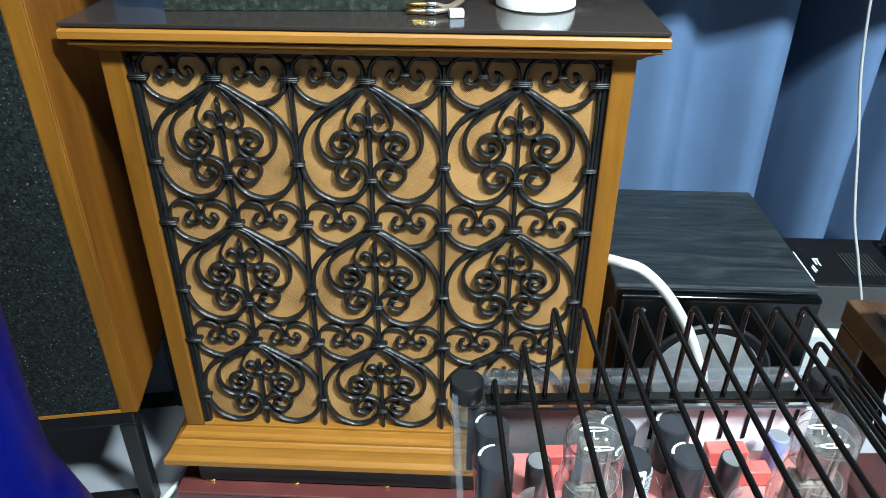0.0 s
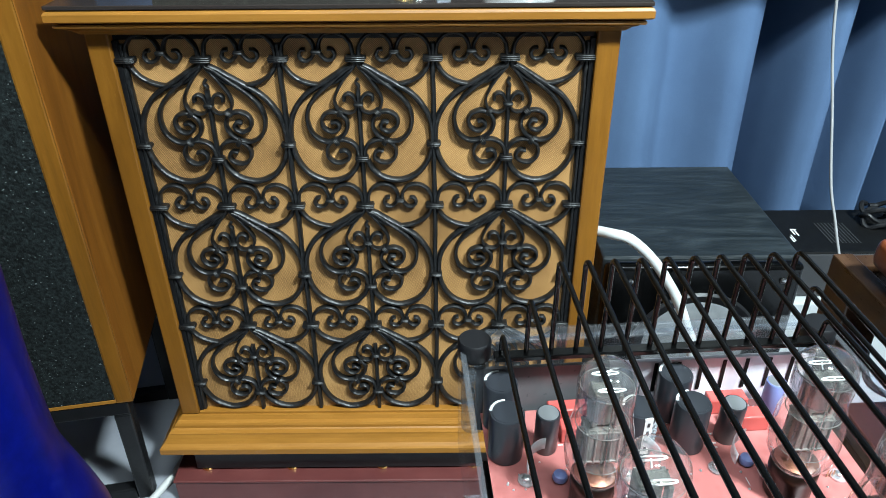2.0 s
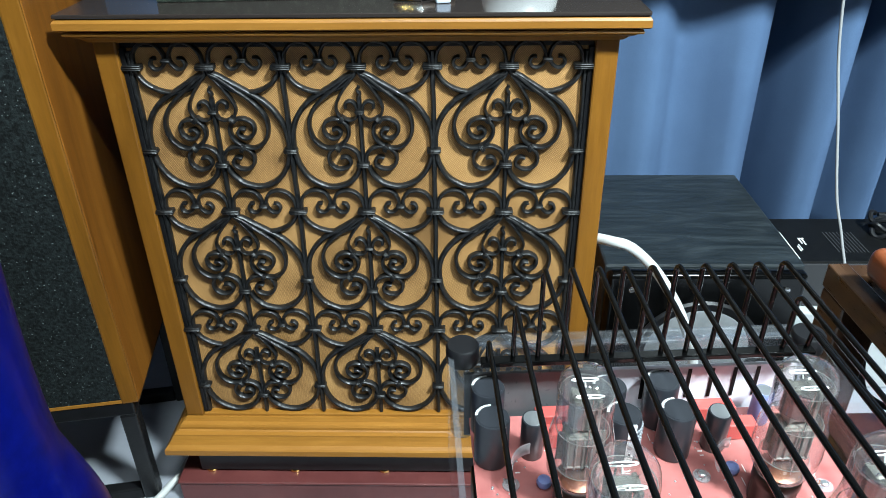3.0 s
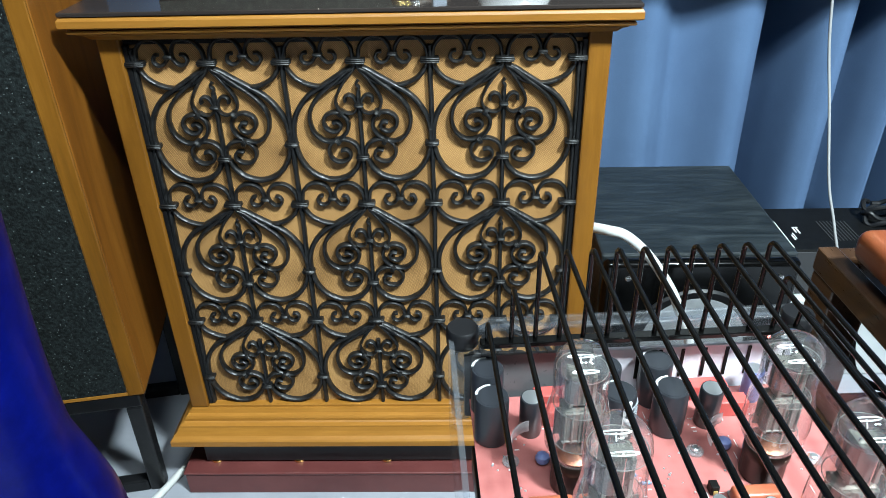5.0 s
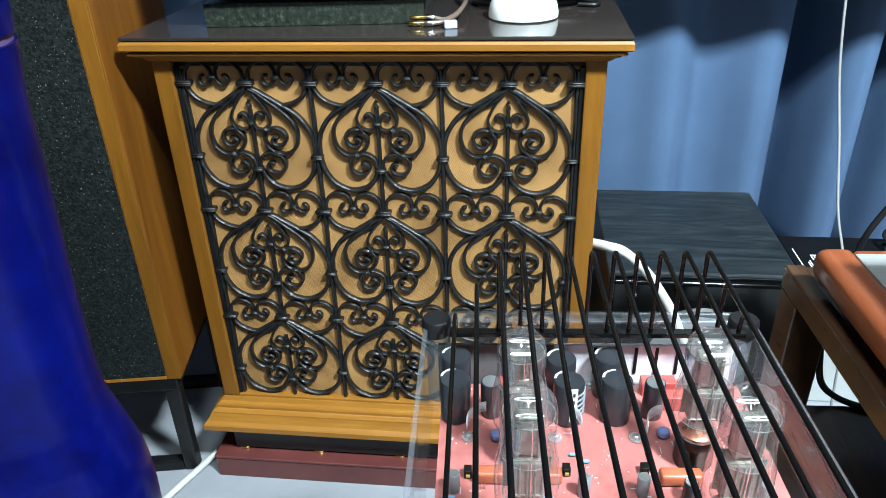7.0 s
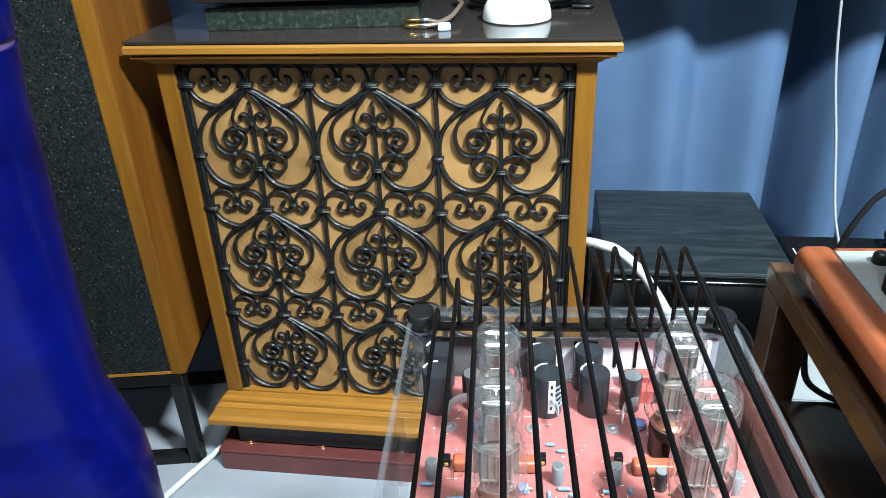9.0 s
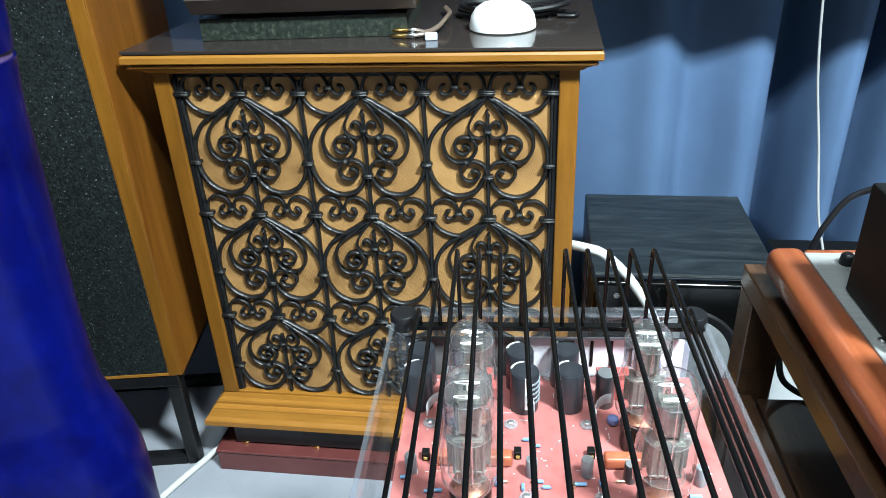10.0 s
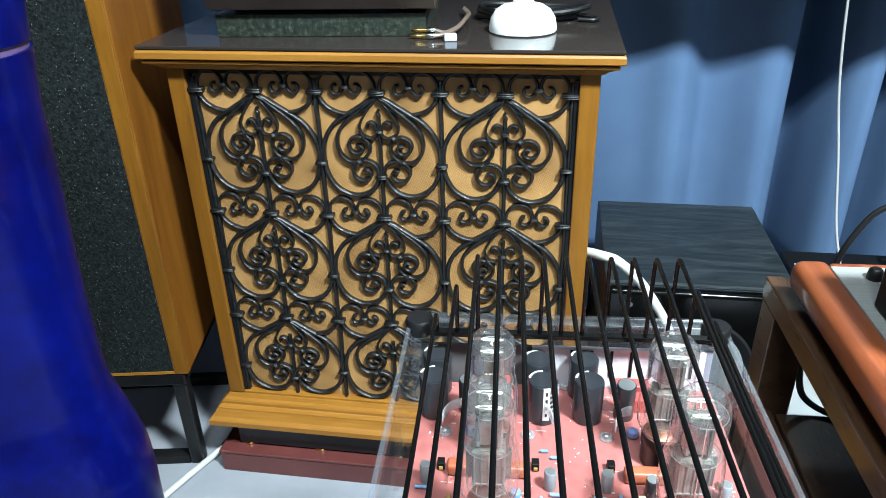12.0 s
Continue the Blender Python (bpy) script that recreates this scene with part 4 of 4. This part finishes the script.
def valve(u, v, tall):
    t = thing("vacuum_tube", "clear glass power valve with brown base", "vacuum tube", AM @ pose(u, v, PZ), "power valves")

    part("base", lathe(B(), [(0.0160, 0), (0.0168, 0.002), (0.0168, 0.024), (0.0178, 0.026), (0.0178, 0.034), (0.0165, 0.036)], n=28), M_BAKELITE, t, "dark brown base", smooth=True)
    gl = part("glass", lathe(B(), [(0.0175, 0.0362), (0.019, 0.040), (0.0235, 0.050), (0.0245, 0.065), (0.0235, 0.085), (0.0205, 0.100), (0.0200, 0.110), (0.0205, 0.118), (0.0205, 0.130), (0.0190, 0.138), (0.0140, 0.1445), (0.007, 0.1475), (0.001, 0.1480)], n=36), M_GLASS, t, "clear glass envelope", smooth=True)
    gl.visible_shadow = False
    bm = B()
    box(bm, -0.0132, 0.0132, -0.0080, 0.0080, 0.0555, 0.091, 0.003)
    for k in range(5):
        box(bm, -0.0122 + 0.0056 * k, -0.0102 + 0.0056 * k, -0.0092, 0.0092, 0.0565, 0.0900, 0.0006, 1)
    for z in (0.058, 0.0875):
        box(bm, -0.0130, 0.0130, -0.0092, 0.0092, z, z + 0.0018, 0.0004, 1)
    for sd in (-1, 1):
        box(bm, sd * 0.0150 - 0.0026, sd * 0.0150 + 0.0026, -0.0006, 0.0006, 0.060, 0.088)
    box(bm, -0.0105, 0.0105, -0.0065, 0.0065, 0.0935, 0.1265, 0.003)
    for k in (-1, 1):
        box(bm, k * 0.0080 - 0.0016, k * 0.0080 + 0.0016, -0.0082, 0.0082, 0.0945, 0.1255, 0.0006, 1)
    part("anode", bm, M_TUBEPLATE, t, "grey metal anode")
    for z, rr in ((0.054, 0.0175), (0.092, 0.0190), (0.1275, 0.0185)):
        part("spacer_disc", lathe(B(), [(rr - 0.0004, z), (rr, z + 0.0004), (rr - 0.0004, z + 0.0008)], n=28), M_MICA, t, "thin mica disc")
        part("disc_rim", tube(B(), [(rr * math.cos(a), rr * math.sin(a), z + 0.0004) for a in np.linspace(0, 2 * math.pi, 33)], 0.00035, 6, smooth=False), M_TUBEPLATE, t, "pale disc rim")
    # Added coppery body, in place of the brown reflection low in the glass.
    part("foot_reflection", lathe(B(), [(0.0150, 0.0364), (0.0158, 0.0385), (0.0105, 0.0420), (0.0060, 0.0500), (0.0030, 0.0530)], n=20), M_COPPERY_TINT, t, "coppery body standing in for a reflection in the glass foot", smooth=True)
    bm = B()
    film = [[bm.verts.new((0.0196 * math.cos(a), 0.0196 * math.sin(a), z)) for z in (0.108, 0.119, 0.131)] for a in np.linspace(2.2, 4.4, 9)]
    for a, b in zip(film, film[1:]):
        for k in range(2):
            bm.faces.new((a[k], b[k], b[k + 1], a[k + 1]))
    fm = part("getter_film", bm, M_FILM, t, "dark bluish silvery film inside the glass", smooth=True)
    fm.visible_shadow = False
    bm = B()
    for a in (0.3, 1.9, 3.5, 5.0):
        tube(bm, [(0.010 * math.cos(a), 0.010 * math.sin(a), 0.0365), (0.009 * math.cos(a), 0.009 * math.sin(a), 0.128)], 0.0007, 6, smooth=False)
    part("support_wire", bm, M_CHROME, t)
    bm = B()
    for y in (-0.0098, 0.0075):
        tube(bm, [(0.0095 * math.cos(a), y + 0.0016 * math.sin(a), 0.1325) for a in np.linspace(0, 2 * math.pi, 19)], 0.00055, 6, smooth=False)
        tube(bm, [(0.0, y, 0.1322), (0.0, y * 0.6, 0.1280)], 0.0006, 6, smooth=False)
    part("getter", bm, M_GETTER, t, "two bright getter rings")
    for o in t.children:
        o.scale = (1, 1, tall)
    return t


for u in (-0.073, 0.081):
    for v in (-0.121, -0.213):
        valve(u, v, 0.93 if v > -0.15 else 1.055)


def capacitor(u, v, r, h, sleeve, label, lean=0.0, marks=False):
    t = thing("capacitor", label, "capacitor", AM @ pose(u, v, PZ, lean, 0, 0), "board capacitors")
    part("sleeve", lathe(B(), [(r * 0.93, 0), (r, 0.001), (r, h - 0.0015), (r * 0.94, h)], n=24), sleeve, t, smooth=True)
    part("top", lathe(B(), [(r * 0.84, h + 0.0001), (r * 0.84, h + 0.0004)], n=24), M_CAPTOP if r < 0.010 else sleeve, t)
    if r > 0.010:
        bm = B()
        for k in range(9):
            a = radians(95 + 9 * k)
            box(bm, r * 0.9 * math.cos(a) - 0.0012, r * 0.9 * math.cos(a) + 0.0012, r * 0.9 * math.sin(a) - 0.0008, r * 0.9 * math.sin(a) + 0.0008, h + 0.0006, h + 0.0009)
        part("printed_arc", bm, M_RIBBON, t, "pale printed arc")
    if marks:
        part("printed_strip", box(B(), 0.0, 0.0065, -r - 0.0004, -r + 0.0018, 0.008, 0.046), M_RIBBON, t, "white printed strip")
        for k in range(5):
            bm = B()
            for q in range(8):
                a = radians(-62 + 12 * q)
                box(bm, (r + 0.0001) * math.cos(a) - 0.0016, (r + 0.0001) * math.cos(a) + 0.0010, (r + 0.0001) * math.sin(a) - 0.0016, (r + 0.0001) * math.sin(a) + 0.0010, 0.013 + 0.006 * k, 0.0144 + 0.006 * k)
            part("printed_ring", bm, M_CAPGREY, t, "pale grey printed line")
        for k in range(4):
            part("printed_dot", box(B(), 0.0022, 0.0043, -r - 0.0007, -r - 0.00045, 0.0125 + 0.0085 * k, 0.0165 + 0.0085 * k), M_CAPBLACK, t)
    return t


for u, v in ((-0.131, -0.066), (0.021, -0.066), (-0.131, -0.030), (0.019, -0.030), (-0.028, -0.034), (-0.024, -0.068)):
    capacitor(u, v, 0.0145, 0.046, M_CAPBLACK, "large black electrolytic capacitor", marks=(u, v) == (-0.024, -0.068))
for u, v in ((-0.097, -0.062), (0.057, -0.062)):
    capacitor(u, v, 0.0098, 0.041, M_CAPBLACK, "tall black capacitor with a silver top", 3)
capacitor(0.108, -0.034, 0.0085, 0.034, M_CAPBLUE, "upright blue electrolytic capacitor")
for u, v in ((-0.020, -0.162), (0.0295, -0.161), (0.128, -0.168), (-0.130, -0.160), (-0.02, -0.26), (0.03, -0.26)):
    capacitor(u, v, 0.0055, 0.020, M_CAPGREY, "small grey electrolytic capacitor")


capacitor(0.067, -0.166, 0.0058, 0.020, M_CAPBLACK, "small black electrolytic capacitor")


def laid(name, label, category, u, v, bm, material, turn=0.0):
    return solid(name, bm, material, label, category, m=AM @ pose(u, v, PZ, 0, 0, turn), smooth=True)


for u, v in ((0.064, -0.148), (-0.094, -0.148), (-0.055, -0.148), (0.064, -0.242), (-0.055, -0.242)):
    laid("film_capacitor", "orange film capacitor lying on the board", "capacitor", u, v, box(B(), -0.018, 0.018, -0.0065, 0.0065, 0.0005, 0.013, 0.003, 3), M_ORANGE)
for u, v in ((-0.072, -0.030), (0.070, -0.028), (0.080, -0.050), (-0.066, -0.052)):
    laid("terminal_block", "red plastic terminal block", "terminal", u, v, box(B(), -0.017, 0.017, -0.007, 0.007, 0.0, 0.016, 0.001, 1), M_REDBLOCK)
for u, v in ((-0.118, -0.143), (-0.032, -0.139), (0.036, -0.137), (-0.118, -0.24)):
    t = thing("trimmer", "small black trimmer with a yellow screw", "trimmer", AM @ pose(u, v, PZ))
    part("case", box(B(), -0.0034, 0.0034, -0.0042, 0.0042, 0, 0.009, 0.0006, 1), M_BOXBLACK, t)
    part("screw", box(B(), -0.0018, 0.0018, -0.0054, -0.0043, 0.002, 0.0055, 0.0003, 1), M_YELLOW, t)
for u, v in ((-0.118, -0.096), (-0.038, -0.096), (0.037, -0.095), (0.004, -0.020), (-0.025, -0.190), (0.041, -0.188), (0.13, -0.11), (0.13, -0.2), (-0.12, -0.2)):
    t = thing("board_screw", "bright board screw in a clear washer", "screw", AM @ pose(u, v, PZ), "board screws")
    part("washer", lathe(B(), [(0.007, 0), (0.007, 0.0015), (0.005, 0.0025)], n=20), M_WASHER, t)
    part("head", lathe(B(), [(0.0035, 0.0026), (0.0032, 0.0042), (0.002, 0.0048)], n=14), M_CAPTOP, t)
for u, v in ((-0.134, -0.170), (-0.015, -0.172), (0.023, -0.174), (0.120, -0.185), (-0.105, -0.185)):
    laid("resistor", "pale blue axial resistor on the red board", "resistor", u, v, tube(B(), [(-0.0052, 0, 0.0026), (-0.0036, 0, 0.0026), (0.0036, 0, 0.0026), (0.0052, 0, 0.0026)], 0.0017, 10, smooth=False), M_RESBLUE)
laid("disc_capacitor", "light blue ceramic disc capacitor", "capacitor", -0.050, -0.174, lathe(B(), [(0.0010, 0.0), (0.0046, 0.0015), (0.0052, 0.004), (0.0046, 0.0065), (0.0010, 0.008)], n=18), M_RESBLUE)
for u, v in ((0.062, -0.092), (-0.092, -0.098)):
    laid("disc_capacitor", "dark blue upright disc capacitor", "capacitor", u, v, lathe(B(), [(0.0012, 0.0), (0.0052, 0.002), (0.0062, 0.005), (0.0052, 0.008), (0.0012, 0.010)], n=18), M_CAPBLUE)
rnd = random.Random(7)


def pin_row(n):
    bm = B()
    for q in range(n):
        box(bm, q * 0.0026, q * 0.0026 + 0.0008, -0.0004, 0.0004, 0, 0.007)
    return bm


for k in range(46):
    u, v = rnd.uniform(-0.128, 0.14), rnd.uniform(-0.28, -0.095)
    if any(abs(u - a) < 0.026 and abs(v - b) < 0.028 for a in (-0.073, 0.081) for b in (-0.121, -0.213)):
        continue
    bm = B()
    tube(bm, [(-0.0045, 0, 0.0), (-0.0045, 0, 0.0025), (0.0045, 0, 0.0025), (0.0045, 0, 0.0)], 0.0004, 5, smooth=False)
    tube(bm, [(-0.0032, 0, 0.0025), (0.0032, 0, 0.0025)], 0.0016, 8, smooth=False)
    laid("resistor", "tiny axial resistor on the red board", "resistor", u, v, bm, rnd.choice([M_RESBLUE, M_RESBLUE, M_YELLOW, M_CAPGREY, M_LEAD, M_LEAD]), rnd.choice([0, 0, 90]))
bm = B()
for k in range(260):
    u, v = rnd.uniform(-0.134, 0.146), rnd.uniform(-0.33, -0.022)
    q = rnd.uniform(0.0007, 0.0013)
    lathe(bm, [(q, PZ), (q * 0.7, PZ + q * 0.6), (q * 0.2, PZ + q)], u, v, 6)
tagged(part("solder_joints", bm, M_CAPTOP, AMP, "tiny bright solder joints", smooth=True), kind="stuff")
bm = B()
for k in range(70):
    u, v = rnd.uniform(-0.128, 0.14), rnd.uniform(-0.33, -0.03)
    w, h = rnd.choice([(0.010, 0.0006), (0.0006, 0.008), (0.004, 0.0012), (0.003, 0.001)])
    box(bm, u, u + w, v, v + h, PZ + 0.0001, PZ + 0.0003)
tagged(part("printed_lines", bm, M_RIBBON, AMP, "fine white printed lines"), kind="stuff")
for k in range(14):
    u, v = rnd.uniform(-0.128, 0.14), rnd.uniform(-0.27, -0.10)
    if any(abs(u - a) < 0.026 and abs(v - b) < 0.026 for a in (-0.073, 0.081) for b in (-0.121, -0.213)):
        continue
    laid("pin_header", "row of tiny bright metal pins", "pins", u, v, pin_row(rnd.choice([2, 3, 4])), M_LEAD, rnd.choice([0, 90]))
for u, v, s in ((-0.100, -0.088, 1), (-0.035, -0.085, -1), (0.062, -0.090, 1)):
    bm = B()
    ps = [(s * 0.020 * math.cos(radians(a)), 0.024 * math.sin(radians(a))) for a in np.linspace(95, 185, 10)]
    lo = [[bm.verts.new((x, y - 0.012, z)) for z in (0.019, 0.030)] for x, y in ps]
    for a, b in zip(lo, lo[1:]):
        bm.faces.new((a[0], b[0], b[1], a[1]))
    ob = laid("retaining_band", "curved white plastic retaining band", "band", u, v - 0.004, bm, M_BAND)
    ob.modifiers.new("thick", "SOLIDIFY").thickness = 0.001

STAND = thing("amplifier_stand", "black steel stand under the valve amplifier", "stand", AM)
part("shelf", box(B(), -HW + 0.02, HW - 0.02, -LEN + 0.02, -0.02, 0.47, 0.4995, 0.002), M_SATINBLACK, STAND)
for s in (-1, 1):
    for y in (-0.045, -LEN + 0.045):
        part("leg", box(B(), s * 0.12 - 0.012, s * 0.12 + 0.012, y - 0.012, y + 0.012, 0, 0.4695, 0.002), M_SATINBLACK, STAND)

# ---- walnut rack with the second amplifier ----
RM = pose(0.517, -0.230, 0, 0, 0, 2.6)
RACK = thing("rack", "dark walnut equipment rack with open shelves", "rack", RM)
part("side_beam", box(B(), 0, 0.022, -0.72, 0.0, 0.583, 0.6105, 0.002), M_WALNUT, RACK)
part("side_beam", box(B(), 0.50, 0.522, -0.72, 0.0, 0.583, 0.6105, 0.002), M_WALNUT, RACK)
for y0 in (-0.0225, -0.72):
    part("cross_beam", box(B(), 0.0225, 0.4995, y0, y0 + 0.022, 0.585, 0.6085, 0.002), M_WALNUT, RACK)
for x0 in (0.0005, 0.4785):
    for y0 in (-0.0455, -0.7195):
        part("post", box(B(), x0, x0 + 0.043, y0, y0 + 0.043, 0.0, 0.5825, 0.002), M_WALNUT, RACK)
part("shelf", box(B(), 0.0240, 0.478, -0.676, -0.055, 0.430, 0.450, 0.002), M_WALNUT, RACK)
part("side_panel", box(B(), 0.003, 0.0205, -0.675, -0.047, 0.02, 0.449, 0.001), M_WALNUT, RACK)
part("top_board", box(B(), 0.0225, 0.4995, -0.697, -0.0230, 0.588, 0.600, 0.001), M_WALNUT, RACK)

solid("looped_cable", tube(B(), [(0.585, -0.268, 0.580), (0.570, -0.265, 0.560), (0.566, -0.261, 0.530), (0.567, -0.262, 0.506), (0.572, -0.270, 0.475), (0.588, -0.274, 0.4585), (0.61, -0.285, 0.4545), (0.65, -0.30, 0.4545), (0.70, -0.33, 0.4545)], 0.004, 8), M_RUBBER, "black cord looping down to the rack shelf", "cable", smooth=True)

A2 = thing("second_amplifier", "amplifier with red wood cheeks and steel top", "amplifier", pose(0.524, -0.274, -0.004, 0, 0, 2.6))


def cheek(x0, x1, s):
    """A side rail, rounded on its outer side and far end."""
    bm = B()
    box(bm, x0, x1, -0.62, 0.0, 0.6285, 0.664, 0.0125, 5)
    return bm


part("cheek", cheek(0.0, 0.040, 1), M_REDWOOD, A2, "rounded red-brown wooden cheek", smooth=True)
part("cheek", cheek(0.40, 0.44, -1), M_REDWOOD, A2, "rounded red-brown wooden cheek", smooth=True)
part("end_rail", box(B(), 0.0385, 0.4015, -0.022, -0.002, 0.6295, 0.6605, 0.006, 3), M_REDWOOD, A2, smooth=True)
part("top_plate", box(B(), 0.034, 0.406, -0.60, -0.020, 0.652, 0.6645, 0.0006, 1), M_STEEL, A2, "brushed steel top plate")
part("underside", box(B(), 0.03, 0.41, -0.60, -0.03, 0.616, 0.6283, 0.002), M_BOXBLACK, A2)
for x in (0.06, 0.38):
    for y in (-0.05, -0.56):
        part("foot", lathe(B(), [(0.014, 0.6145), (0.014, 0.6158)], x, y, 16), M_RUBBER, A2)
for y0 in (-0.215, -0.375):
    part("transformer_cover", box(B(), 0.046, 0.170, y0, y0 + 0.118, 0.6648, 0.780, 0.003), M_BOXBLACK, A2, "black steel transformer cover")
for y in (-0.40, -0.186):
    part("screw", lathe(B(), [(0.004, 0.6646), (0.0036, 0.667), (0.002, 0.668)], 0.0395 + 0.004, y, 14), M_CHROME, A2, "bright screw")
part("cable_clip", lathe(B(), [(0.0075, 0.6648), (0.0080, 0.667), (0.0070, 0.6745), (0.0045, 0.677)], 0.068, -0.045, 18), M_RUBBER, A2, "black rubber cable clip", smooth=True)
solid("mains_cord", tube(B(), [(0.655, -0.30, 0.722), (0.64, -0.262, 0.724), (0.625, -0.25, 0.716), (0.609, -0.246, 0.703), (0.596, -0.246, 0.680), (0.586, -0.246, 0.652), (0.580, -0.240, 0.60), (0.58, -0.20, 0.45), (0.59, -0.18, 0.2), (0.60, -0.17, 0.006)], 0.0034, 10), M_RUBBER, "black mains cord curving down behind the amplifier", "cable", smooth=True)
